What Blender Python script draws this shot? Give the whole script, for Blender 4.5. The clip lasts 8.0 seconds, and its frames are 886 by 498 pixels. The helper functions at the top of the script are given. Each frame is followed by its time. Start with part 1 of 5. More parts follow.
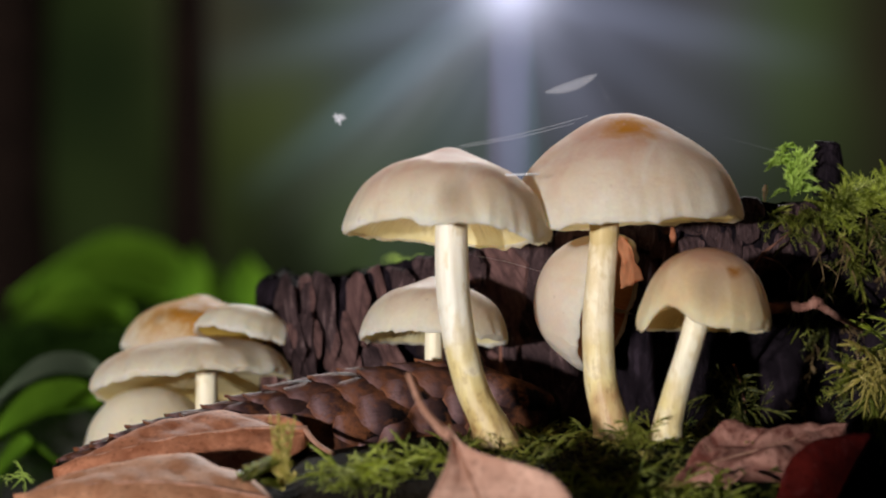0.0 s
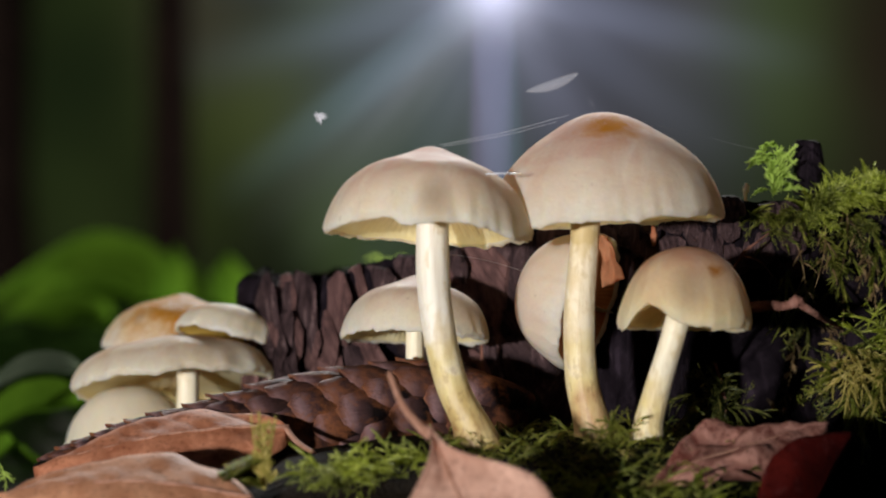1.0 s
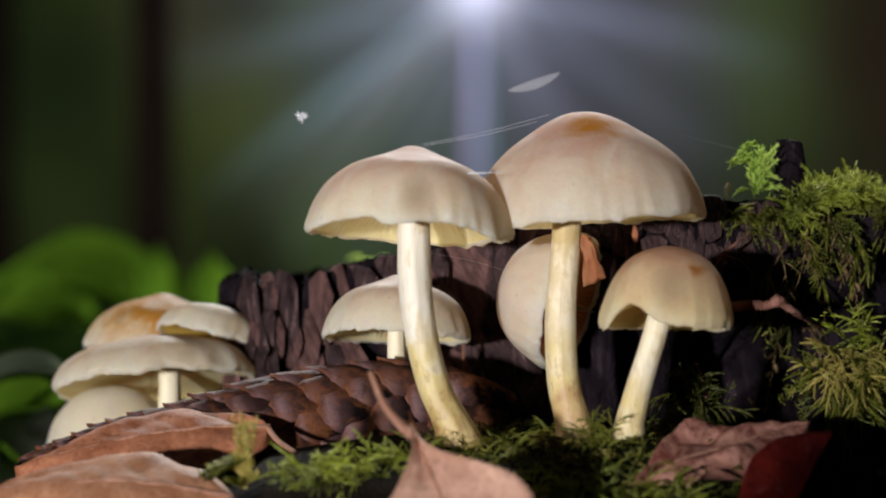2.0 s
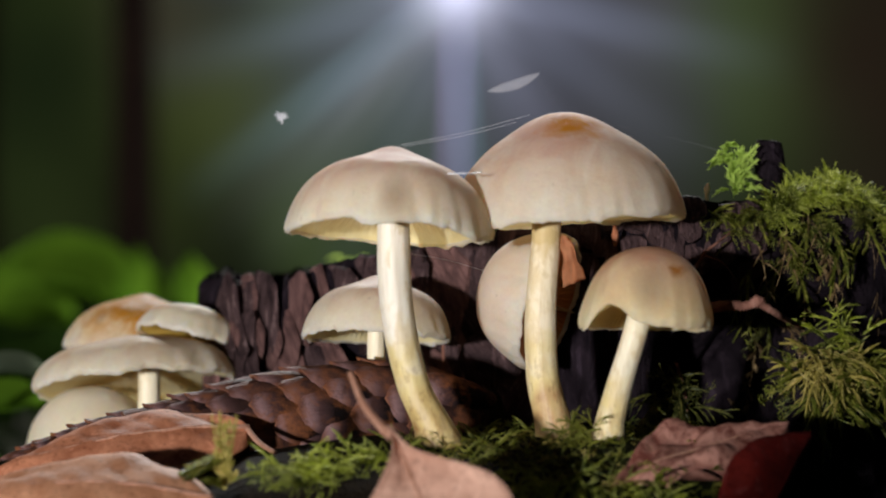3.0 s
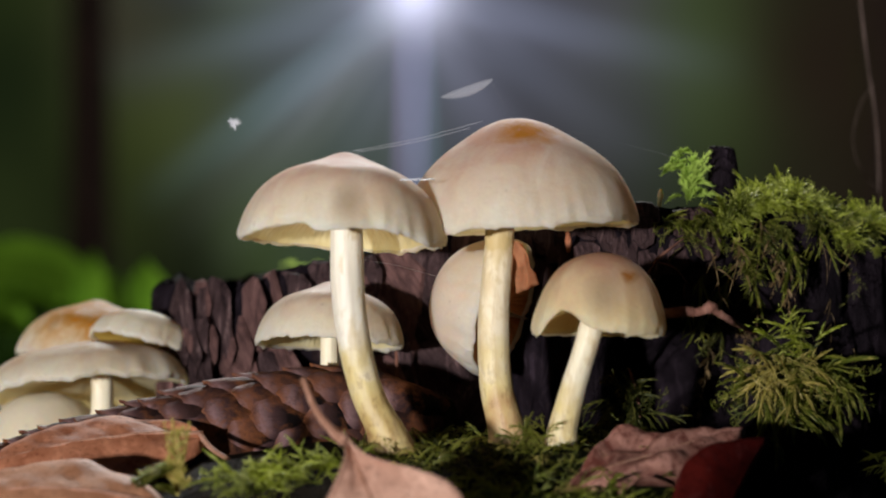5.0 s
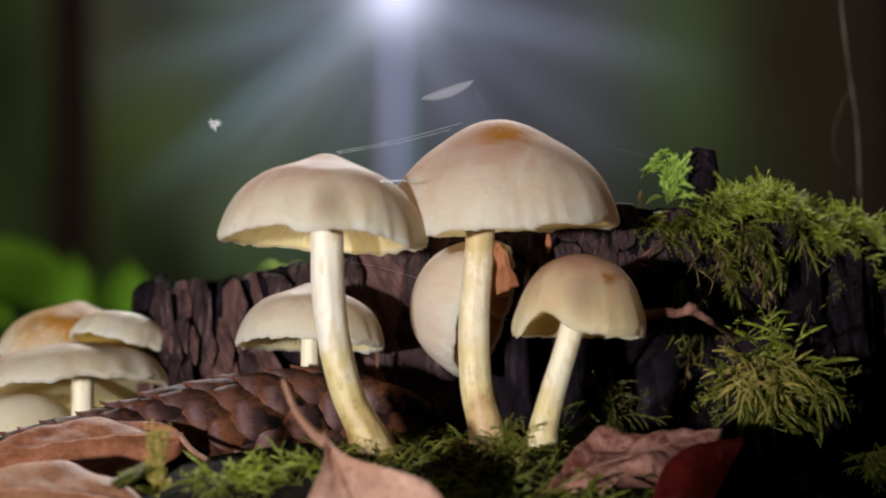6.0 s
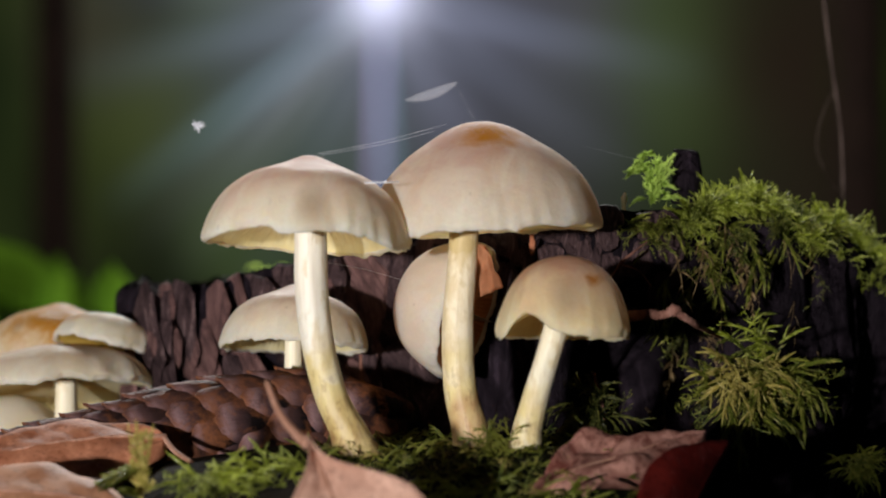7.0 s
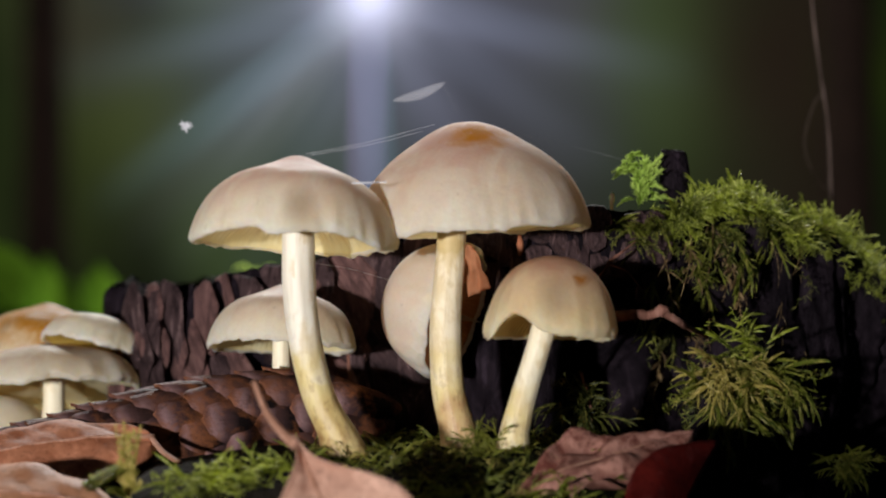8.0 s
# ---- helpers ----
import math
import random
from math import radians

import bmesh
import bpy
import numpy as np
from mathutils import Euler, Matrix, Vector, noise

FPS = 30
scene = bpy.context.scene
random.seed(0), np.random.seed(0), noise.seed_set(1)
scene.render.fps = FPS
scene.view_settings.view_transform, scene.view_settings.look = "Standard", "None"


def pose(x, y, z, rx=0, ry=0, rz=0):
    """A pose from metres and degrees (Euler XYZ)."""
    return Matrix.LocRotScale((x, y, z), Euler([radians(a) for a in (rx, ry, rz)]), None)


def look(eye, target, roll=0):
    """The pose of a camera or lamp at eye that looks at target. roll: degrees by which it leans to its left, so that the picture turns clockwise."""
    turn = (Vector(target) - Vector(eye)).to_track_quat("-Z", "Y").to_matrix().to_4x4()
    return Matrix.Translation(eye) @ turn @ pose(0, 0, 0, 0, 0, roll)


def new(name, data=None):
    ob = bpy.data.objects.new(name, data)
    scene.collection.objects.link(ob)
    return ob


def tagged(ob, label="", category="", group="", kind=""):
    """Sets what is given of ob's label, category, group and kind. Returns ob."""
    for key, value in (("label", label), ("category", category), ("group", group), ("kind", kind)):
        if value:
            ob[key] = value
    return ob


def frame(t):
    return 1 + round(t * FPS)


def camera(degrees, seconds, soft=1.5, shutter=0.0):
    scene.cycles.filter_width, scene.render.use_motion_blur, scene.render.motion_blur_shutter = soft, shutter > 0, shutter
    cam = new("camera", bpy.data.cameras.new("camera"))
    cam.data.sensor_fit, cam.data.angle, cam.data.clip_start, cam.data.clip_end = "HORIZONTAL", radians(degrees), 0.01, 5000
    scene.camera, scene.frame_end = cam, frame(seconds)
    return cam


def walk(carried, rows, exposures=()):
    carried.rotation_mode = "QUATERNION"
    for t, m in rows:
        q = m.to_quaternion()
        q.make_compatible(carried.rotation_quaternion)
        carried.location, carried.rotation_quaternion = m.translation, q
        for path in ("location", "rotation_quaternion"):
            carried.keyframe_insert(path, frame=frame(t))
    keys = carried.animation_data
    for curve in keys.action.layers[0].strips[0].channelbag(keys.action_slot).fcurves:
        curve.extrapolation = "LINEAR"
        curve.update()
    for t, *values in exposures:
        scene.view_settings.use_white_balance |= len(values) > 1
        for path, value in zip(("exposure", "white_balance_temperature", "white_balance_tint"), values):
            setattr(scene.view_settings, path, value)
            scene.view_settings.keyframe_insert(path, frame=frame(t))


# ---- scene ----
# One slow turn to the right with a few millimetres of sideways travel.
cam = camera(15.0, 8.0, soft=2.0)
EYE = 0.056
cam.data.dof.use_dof = True
cam.data.dof.focus_distance = 1.034
cam.data.dof.aperture_fstop = 9.5
ROWS = [
    (0.0, -0.0, 0.0, 0.0),
    (0.5, 0.00019, -0.1371, -0.0141),
    (1.0, 0.00042, -0.2997, -0.0181),
    (1.5, 0.00064, -0.4556, -0.0279),
    (3.0, 0.00129, -0.91, -0.0197),
    (3.5, 0.0016, -1.1271, 0.0032),
    (4.0, 0.00185, -1.3096, 0.0294),
    (4.5, 0.0021, -1.4829, 0.0614),
    (6.0, 0.00277, -1.9564, 0.1063),
    (6.5, 0.00297, -2.0962, 0.121),
    (7.0, 0.00314, -2.2155, 0.1349),
    (7.5, 0.00329, -2.3263, 0.1335),
    (8.0, 0.00341, -2.4089, 0.1394),
]
walk(cam, [(t, pose(x, 0, EYE, 90 + pitch, 0, yaw)) for t, x, yaw, pitch in ROWS])

# ---- world and light ----
SUN_TO = Vector((-0.43, -0.903, 0.011)).normalized()
world = bpy.data.worlds.new("world")
scene.world = world
world.use_nodes = True
wn = world.node_tree.nodes
sky = wn.new("ShaderNodeTexSky")
sky.sky_type, sky.sun_disc, sky.ozone_density = "NISHITA", False, 5.0
sky.sun_elevation, sky.sun_rotation = math.asin(SUN_TO.z), math.atan2(SUN_TO.x, SUN_TO.y)
world.node_tree.links.new(sky.outputs[0], wn["Background"].inputs[0])
wn["Background"].inputs[1].default_value = 0.03
sun_data = bpy.data.lights.new("sun", "SUN")
sun_data.energy, sun_data.angle, sun_data.color = 4.75, radians(2.5), (0.970, 0.950, 0.975)
sun = new("sun", sun_data)
sun.matrix_world = look(SUN_TO * 20, (0, 0, 0))
scene.view_settings.exposure = 0.0
# daylight falling through the gap in the canopy, above and behind the stump
gap_data = bpy.data.lights.new("canopy_gap", "AREA")
gap_data.shape, gap_data.size, gap_data.size_y = "RECTANGLE", 1.1, 0.7
gap_data.energy, gap_data.color = 315.0, (0.98, 0.98, 0.97)
gap = new("canopy_gap", gap_data)
gap.matrix_world = look((0.3, 5.2, 2.3), (0.05, 1.05, 0.03))


# ---- materials ----
class Nodes:
    """Short-hand for wiring a node material."""

    def __init__(self, name):
        self.mat = bpy.data.materials.new(name)
        self.mat.use_nodes = True
        self.tree = self.mat.node_tree
        self.bsdf = self.tree.nodes["Principled BSDF"]
        self.out = self.tree.nodes["Material Output"]

    def add(self, kind, **inputs):
        node = self.tree.nodes.new(kind)
        for key, value in inputs.items():
            self.put(node.inputs[key.replace("_", " ")], value)
        return node

    def put(self, socket, value):
        if isinstance(value, bpy.types.NodeSocket):
            self.tree.links.new(value, socket)
        else:
            socket.default_value = value

    def coords(self, kind="Object"):
        return self.add("ShaderNodeTexCoord").outputs[kind]

    def noise(self, vector, scale, detail=4.0, rough=0.6, distort=0.0):
        node = self.add("ShaderNodeTexNoise", Vector=vector, Scale=scale, Detail=detail, Roughness=rough, Distortion=distort)
        return node.outputs["Fac"]

    def stretch(self, vector, x, y, z):
        return self.add("ShaderNodeMapping", Vector=vector, Scale=(x, y, z)).outputs[0]

    def span(self, value, a, b, c=0.0, d=1.0):
        node = self.add("ShaderNodeMapRange")
        for i, v in enumerate((value, a, b, c, d)):
            self.put(node.inputs[i], v)
        return node.outputs[0]

    def ramp(self, value, *stops):
        node = self.add("ShaderNodeValToRGB", Fac=value)
        el = node.color_ramp.elements
        while len(el) < len(stops):
            el.new(0.5)
        for e, (p, c) in zip(el, stops):
            e.position, e.color = p, (*c, 1)
        return node.outputs[0]

    def mix(self, fac, a, b, blend="MIX"):
        node = self.tree.nodes.new("ShaderNodeMix")
        node.data_type, node.blend_type = "RGBA", blend
        for i, v in ((0, fac), (6, a), (7, b)):
            self.put(node.inputs[i], (*v, 1) if isinstance(v, tuple) and len(v) == 3 else v)
        return node.outputs[2]

    def math(self, op, a, b=0.5):
        node = self.tree.nodes.new("ShaderNodeMath")
        node.operation = op
        self.put(node.inputs[0], a)
        self.put(node.inputs[1], b)
        return node.outputs[0]

    def bump(self, height, strength=0.3, distance=0.001):
        node = self.add("ShaderNodeBump", Height=height, Strength=strength, Distance=distance)
        self.put(self.bsdf.inputs["Normal"], node.outputs[0])

    def finish(self, colour, rough, sheer=0.0, sss=0.0, radius=0.004, gloss=0.5):
        b = self.bsdf
        self.put(b.inputs["Base Color"], colour)
        self.put(b.inputs["Roughness"], rough)
        self.put(b.inputs["Specular IOR Level"], gloss)
        if sss:
            self.put(b.inputs["Subsurface Weight"], sss)
            b.inputs["Subsurface Radius"].default_value = (1.0, 0.7, 0.4)
            b.inputs["Subsurface Scale"].default_value = radius
        if sheer:
            t = self.add("ShaderNodeBsdfTranslucent", Color=colour)
            m = self.add("ShaderNodeMixShader", Fac=sheer)
            self.put(m.inputs[1], b.outputs[0])
            self.put(m.inputs[2], t.outputs[0])
            self.put(self.out.inputs[0], m.outputs[0])
        return self.mat


def cap_material(name, rim, body, crown, stain, stain_at, stain_size, shade_and_spot=None):
    """Mushroom skin: pale at the margin, tawny on the crown, with one ochre stain of its own shape and, where given, a
    dark patch for painted shade above the stem or for a brown spot.
    """
    n = Nodes(name)
    gen, obj = n.coords("Generated"), n.coords()
    height = n.add("ShaderNodeSeparateXYZ", Vector=gen).outputs[2]
    blot = n.noise(obj, 70, 5, 0.6, 0.6)
    lift = n.math("ADD", height, n.span(blot, 0.3, 0.7, -0.2, 0.2))
    colour = n.ramp(lift, (0.03, rim), (0.32, body), (0.58, tuple(0.65 * a + 0.35 * b for a, b in zip(body, crown))), (0.86, crown))
    fine = n.noise(obj, 900, 3)
    colour = n.mix(n.span(fine, 0.35, 0.75, 0.0, 0.22), colour, tuple(c * 0.75 for c in body))
    patch = n.noise(obj, 38, 3, 0.5)
    colour = n.mix(n.span(patch, 0.48, 0.68, 0.0, 0.28), colour, tuple(a * b for a, b in zip(body, (0.92, 0.80, 0.58))))
    wan = n.noise(obj, 58, 4, 0.6, 0.8)
    colour = n.mix(n.span(wan, 0.53, 0.68, 0.0, 0.45), colour, rim)
    cool = n.noise(n.stretch(obj, 1.0, 1.0, 0.5), 75, 4, 0.55, 0.3)
    colour = n.mix(n.span(cool, 0.52, 0.72, 0.0, 0.12), colour, (0.55, 0.43, 0.38))
    speck = n.noise(obj, 330, 2, 0.4)
    colour = n.mix(n.span(speck, 0.72, 0.78, 0.0, 0.22), colour, (0.30, 0.17, 0.09))
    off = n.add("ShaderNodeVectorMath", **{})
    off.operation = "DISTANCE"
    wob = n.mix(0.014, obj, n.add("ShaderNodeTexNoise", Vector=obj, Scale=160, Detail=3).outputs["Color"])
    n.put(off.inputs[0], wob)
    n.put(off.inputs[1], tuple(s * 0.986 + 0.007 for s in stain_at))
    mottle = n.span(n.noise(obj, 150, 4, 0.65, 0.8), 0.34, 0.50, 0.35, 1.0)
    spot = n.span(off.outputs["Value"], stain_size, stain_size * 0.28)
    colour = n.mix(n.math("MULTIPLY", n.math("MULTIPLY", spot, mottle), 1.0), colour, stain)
    # dark patch painted in: shade above two stems, a brown spot on one cap
    if shade_and_spot:
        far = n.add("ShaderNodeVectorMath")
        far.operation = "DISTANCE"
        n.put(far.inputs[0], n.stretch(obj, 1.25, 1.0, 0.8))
        n.put(far.inputs[1], (shade_and_spot[0] * 1.25, shade_and_spot[1], shade_and_spot[2] * 0.8))
        colour = n.mix(n.span(far.outputs["Value"], shade_and_spot[3], shade_and_spot[3] * 0.2, 0.0, 0.66), colour, (0.40, 0.29, 0.18))
    n.bump(n.math("ADD", n.noise(obj, 260, 4), n.math("MULTIPLY", fine, 0.5)), 0.45, 0.0007)
    return n.finish(colour, n.span(blot, 0.3, 0.7, 0.55, 0.72), sheer=0.42, sss=0.45, radius=0.009, gloss=0.13)


CREAM, BUFF, TAWNY, OCHRE = (0.87, 0.81, 0.67), (0.81, 0.70, 0.55), (0.68, 0.42, 0.32), (0.46, 0.19, 0.04)


def gill_material(name, deep, pale):
    n = Nodes(name)
    obj = n.coords()
    colour = n.ramp(n.noise(obj, 120, 4), (0.3, deep), (0.7, pale))
    n.bump(n.noise(obj, 700, 2), 0.2, 0.0004)
    return n.finish(colour, 0.7, sheer=0.65, gloss=0.2)


def stem_material(name, pale, low, reach, top=None):
    """Silky fibrous stem, yellowing and browning towards the foot."""
    n = Nodes(name)
    gen, obj = n.coords("Generated"), n.coords()
    height = n.add("ShaderNodeSeparateXYZ", Vector=gen).outputs[2]
    fibre = n.noise(n.stretch(obj, 1, 1, 0.06), 900, 4)
    blot = n.noise(obj, 95, 3, 0.5, 0.4)
    h = n.math("ADD", height, n.span(blot, 0.3, 0.7, -0.16, 0.16))
    stops = [(0.0, (0.26, 0.13, 0.045)), (reach * 0.4, low), (reach, (0.70, 0.57, 0.26)), (min(reach + 0.25, 0.95), pale)]
    colour = n.ramp(h, *stops, *([(0.74, pale), (0.86, top)] if top else []))
    freckle = n.math("MULTIPLY", n.span(n.noise(n.stretch(obj, 1, 1, 0.5), 520, 3, 0.6), 0.54, 0.64), n.span(height, reach + 0.25, reach * 0.5))
    colour = n.mix(n.math("MULTIPLY", freckle, 0.55), colour, (0.24, 0.12, 0.045))
    # tan blots painted in for dappled light along the stem
    dapple = n.noise(n.stretch(obj, 1, 1, 0.45), 190, 4, 0.6, 0.5)
    colour = n.mix(n.span(dapple, 0.50, 0.62, 0.0, 0.55), colour, (0.60, 0.46, 0.23))
    colour = n.mix(n.span(fibre, 0.5, 0.75, 0.0, 0.25), colour, (0.36, 0.22, 0.08))
    n.bump(fibre, 0.35, 0.0006)
    return n.finish(colour, 0.5, sss=0.12, radius=0.003, gloss=0.4)


def dry_leaf_material(name, light, dark, size=85, edge=(0.3, 0.62)):
    n = Nodes(name)
    obj = n.coords()
    blot = n.noise(obj, size, 5, 0.65, 0.5)
    colour = n.ramp(blot, (edge[0], dark), (edge[1], light))
    speck = n.noise(obj, 600, 3)
    colour = n.mix(n.span(speck, 0.55, 0.72, 0.0, 0.6), colour, tuple(c * 0.4 for c in dark))
    pale = n.noise(obj, 210, 3, 0.6, 1.0)
    colour = n.mix(n.span(pale, 0.55, 0.7, 0.0, 0.35), colour, tuple(min(1, c * 1.5 + 0.05) for c in light))
    n.bump(n.math("ADD", n.noise(obj, 420, 4), blot), 0.5, 0.0007)
    return n.finish(colour, n.span(blot, 0.3, 0.7, 0.6, 0.8), sheer=0.18, gloss=0.08)


def moss_material(name, dark, light, tip):
    n = Nodes(name)
    obj = n.coords()
    island = n.add("ShaderNodeNewGeometry").outputs["Random Per Island"]
    patch = n.noise(obj, 90, 3)
    colour = n.mix(n.span(patch, 0.35, 0.65), dark, light)
    colour = n.mix(n.span(island, 0.6, 1.0, 0.0, 0.75), colour, tip)
    return n.finish(colour, 0.45, sheer=0.4, gloss=0.35)


def bark_material(name, dark, mid, pale, dull=False, size=130):
    n = Nodes(name)
    obj = n.coords()
    grain = n.noise(n.stretch(obj, 1, 1, 0.35), size, 7, 0.7, 0.8)
    colour = n.ramp(grain, (0.32, dark), (0.55, mid), (0.75, pale))
    damp = n.noise(obj, 28, 3)
    colour = n.mix(n.span(damp, 0.45, 0.7, 0.0, 0.7), colour, tuple(c * 0.35 for c in dark))
    n.bump(n.math("ADD", grain, n.math("MULTIPLY", n.noise(obj, 800, 4), 0.4)), 0.9, 0.002)
    return n.finish(colour, 0.95 if dull else n.span(damp, 0.4, 0.7, 0.9, 0.6), gloss=0.03 if dull else 0.05)


def scale_material():
    """Weathered cone scale: grey-brown shield with rust-brown patches, a rusty lip and overlap shade painted on the
    base. The map runs from base to tip.
    """
    n = Nodes("cone_scale")
    uv, obj = n.coords("UV"), n.coords()
    rand = n.add("ShaderNodeObjectInfo").outputs["Random"]
    xy = n.add("ShaderNodeSeparateXYZ", Vector=uv)
    streak = n.noise(n.stretch(uv, 1.5, 9, 1), 2.0, 4)
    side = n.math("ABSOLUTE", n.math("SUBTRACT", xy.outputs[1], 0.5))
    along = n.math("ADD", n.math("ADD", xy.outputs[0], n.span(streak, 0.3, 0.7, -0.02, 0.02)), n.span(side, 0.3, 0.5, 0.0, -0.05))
    # near-black first stop paints the shade under the overlapping scale
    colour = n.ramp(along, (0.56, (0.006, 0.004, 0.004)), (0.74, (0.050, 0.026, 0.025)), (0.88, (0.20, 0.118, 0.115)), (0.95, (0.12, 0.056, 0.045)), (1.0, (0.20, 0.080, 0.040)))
    worn = n.noise(obj, 120, 5, 0.65, 0.4)
    colour = n.mix(n.span(worn, 0.44, 0.62, 0.0, 0.8), colour, (0.17, 0.060, 0.022))
    colour = n.mix(n.span(n.noise(obj, 230, 4, 0.7), 0.53, 0.68, 0.0, 0.7), colour, (0.035, 0.016, 0.012))
    colour = n.mix(n.span(rand, 0.3, 1.0, 0.0, 0.5), colour, (0.07, 0.032, 0.025))
    n.bump(n.math("ADD", n.math("MULTIPLY", streak, 0.3), n.noise(obj, 420, 5)), 0.6, 0.0009)
    return n.finish(colour, n.span(worn, 0.3, 0.7, 0.8, 0.6), gloss=0.05)


def green_leaf_material(name, dark, light):
    n = Nodes(name)
    obj = n.coords()
    colour = n.ramp(n.noise(obj, 30, 4), (0.3, dark), (0.7, light))
    return n.finish(colour, 0.9, sheer=0.45, gloss=0.0)


def soil_material():
    n = Nodes("forest_soil")
    obj = n.coords()
    a, b = n.noise(obj, 60, 6, 0.7), n.noise(obj, 3, 4)
    colour = n.ramp(a, (0.3, (0.008, 0.006, 0.004)), (0.7, (0.022, 0.015, 0.009)))
    colour = n.mix(n.span(b, 0.45, 0.65, 0.0, 0.7), colour, (0.006, 0.013, 0.003))
    n.bump(n.math("ADD", a, n.noise(obj, 500, 3)), 0.8, 0.004)
    return n.finish(colour, 0.95, gloss=0.04)


def silk_material(name, clear):
    """Pale silk or papery husk that lets most of the background through."""
    n = Nodes(name)
    n.finish((0.85, 0.85, 0.88, 1), 0.3, gloss=0.8)
    see = n.add("ShaderNodeBsdfTransparent")
    m = n.add("ShaderNodeMixShader", Fac=clear)
    n.put(m.inputs[1], n.bsdf.outputs[0])
    n.put(m.inputs[2], see.outputs[0])
    n.put(n.out.inputs[0], m.outputs[0])
    return n.mat


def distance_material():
    """Misty forest far off, painted as emission: dim green and brown depth, a bright gap in the canopy and light, haze
    and shafts spreading from it.
    """
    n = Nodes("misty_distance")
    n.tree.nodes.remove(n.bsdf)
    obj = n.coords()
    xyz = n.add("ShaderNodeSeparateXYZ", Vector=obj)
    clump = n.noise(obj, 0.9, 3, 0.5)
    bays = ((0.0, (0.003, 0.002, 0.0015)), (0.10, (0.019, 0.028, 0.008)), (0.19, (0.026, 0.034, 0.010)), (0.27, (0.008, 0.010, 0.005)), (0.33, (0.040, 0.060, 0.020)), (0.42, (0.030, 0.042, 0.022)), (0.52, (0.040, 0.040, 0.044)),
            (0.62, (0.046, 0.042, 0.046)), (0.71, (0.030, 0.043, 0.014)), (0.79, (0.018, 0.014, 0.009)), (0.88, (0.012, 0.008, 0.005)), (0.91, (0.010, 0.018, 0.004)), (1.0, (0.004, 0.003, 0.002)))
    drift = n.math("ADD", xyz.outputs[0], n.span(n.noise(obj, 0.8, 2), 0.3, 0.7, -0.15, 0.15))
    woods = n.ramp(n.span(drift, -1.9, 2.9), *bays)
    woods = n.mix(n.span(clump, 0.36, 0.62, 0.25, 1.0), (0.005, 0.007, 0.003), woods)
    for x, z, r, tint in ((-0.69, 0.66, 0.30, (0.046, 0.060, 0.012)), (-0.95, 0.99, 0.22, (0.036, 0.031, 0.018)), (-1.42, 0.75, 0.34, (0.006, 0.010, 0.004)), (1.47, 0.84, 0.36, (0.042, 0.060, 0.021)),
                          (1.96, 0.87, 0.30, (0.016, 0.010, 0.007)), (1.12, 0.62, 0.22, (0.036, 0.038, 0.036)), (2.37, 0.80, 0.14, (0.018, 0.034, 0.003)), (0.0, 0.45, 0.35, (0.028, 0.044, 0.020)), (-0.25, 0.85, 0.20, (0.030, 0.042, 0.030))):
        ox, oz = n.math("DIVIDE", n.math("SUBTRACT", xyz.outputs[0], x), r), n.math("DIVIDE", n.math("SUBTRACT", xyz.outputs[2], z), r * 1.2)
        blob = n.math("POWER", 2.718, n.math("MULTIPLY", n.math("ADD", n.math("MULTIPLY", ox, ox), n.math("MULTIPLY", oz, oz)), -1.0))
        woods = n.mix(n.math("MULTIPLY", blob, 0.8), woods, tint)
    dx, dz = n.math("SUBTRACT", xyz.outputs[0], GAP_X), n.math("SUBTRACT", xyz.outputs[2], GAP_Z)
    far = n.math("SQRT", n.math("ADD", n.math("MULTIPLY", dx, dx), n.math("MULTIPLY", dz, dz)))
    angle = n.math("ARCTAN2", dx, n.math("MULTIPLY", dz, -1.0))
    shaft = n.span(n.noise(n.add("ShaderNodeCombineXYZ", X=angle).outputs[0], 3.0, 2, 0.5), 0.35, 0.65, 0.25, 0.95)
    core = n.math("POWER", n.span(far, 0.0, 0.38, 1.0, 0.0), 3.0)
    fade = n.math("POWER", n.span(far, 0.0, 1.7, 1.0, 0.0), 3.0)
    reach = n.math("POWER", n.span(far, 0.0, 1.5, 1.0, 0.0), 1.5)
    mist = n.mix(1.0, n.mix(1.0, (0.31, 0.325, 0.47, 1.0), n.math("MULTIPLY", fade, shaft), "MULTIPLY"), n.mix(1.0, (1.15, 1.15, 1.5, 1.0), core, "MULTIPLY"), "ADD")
    # light shafts painted into the glowing sheet, fanning out from the gap
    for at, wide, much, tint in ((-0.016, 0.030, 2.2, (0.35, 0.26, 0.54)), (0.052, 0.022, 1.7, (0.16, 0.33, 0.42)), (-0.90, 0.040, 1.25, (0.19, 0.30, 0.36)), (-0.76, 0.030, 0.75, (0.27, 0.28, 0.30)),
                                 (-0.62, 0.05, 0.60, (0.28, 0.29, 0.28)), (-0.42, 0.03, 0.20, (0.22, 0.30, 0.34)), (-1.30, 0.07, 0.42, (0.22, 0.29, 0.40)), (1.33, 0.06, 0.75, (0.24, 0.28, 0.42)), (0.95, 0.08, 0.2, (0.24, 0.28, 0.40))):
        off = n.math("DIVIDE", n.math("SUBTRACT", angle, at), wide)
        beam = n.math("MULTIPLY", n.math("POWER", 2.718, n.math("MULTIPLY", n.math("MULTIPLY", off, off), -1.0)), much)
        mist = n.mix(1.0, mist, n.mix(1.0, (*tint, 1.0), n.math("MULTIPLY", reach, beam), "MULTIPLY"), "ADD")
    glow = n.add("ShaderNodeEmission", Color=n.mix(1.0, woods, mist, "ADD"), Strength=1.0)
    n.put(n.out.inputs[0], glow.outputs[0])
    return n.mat


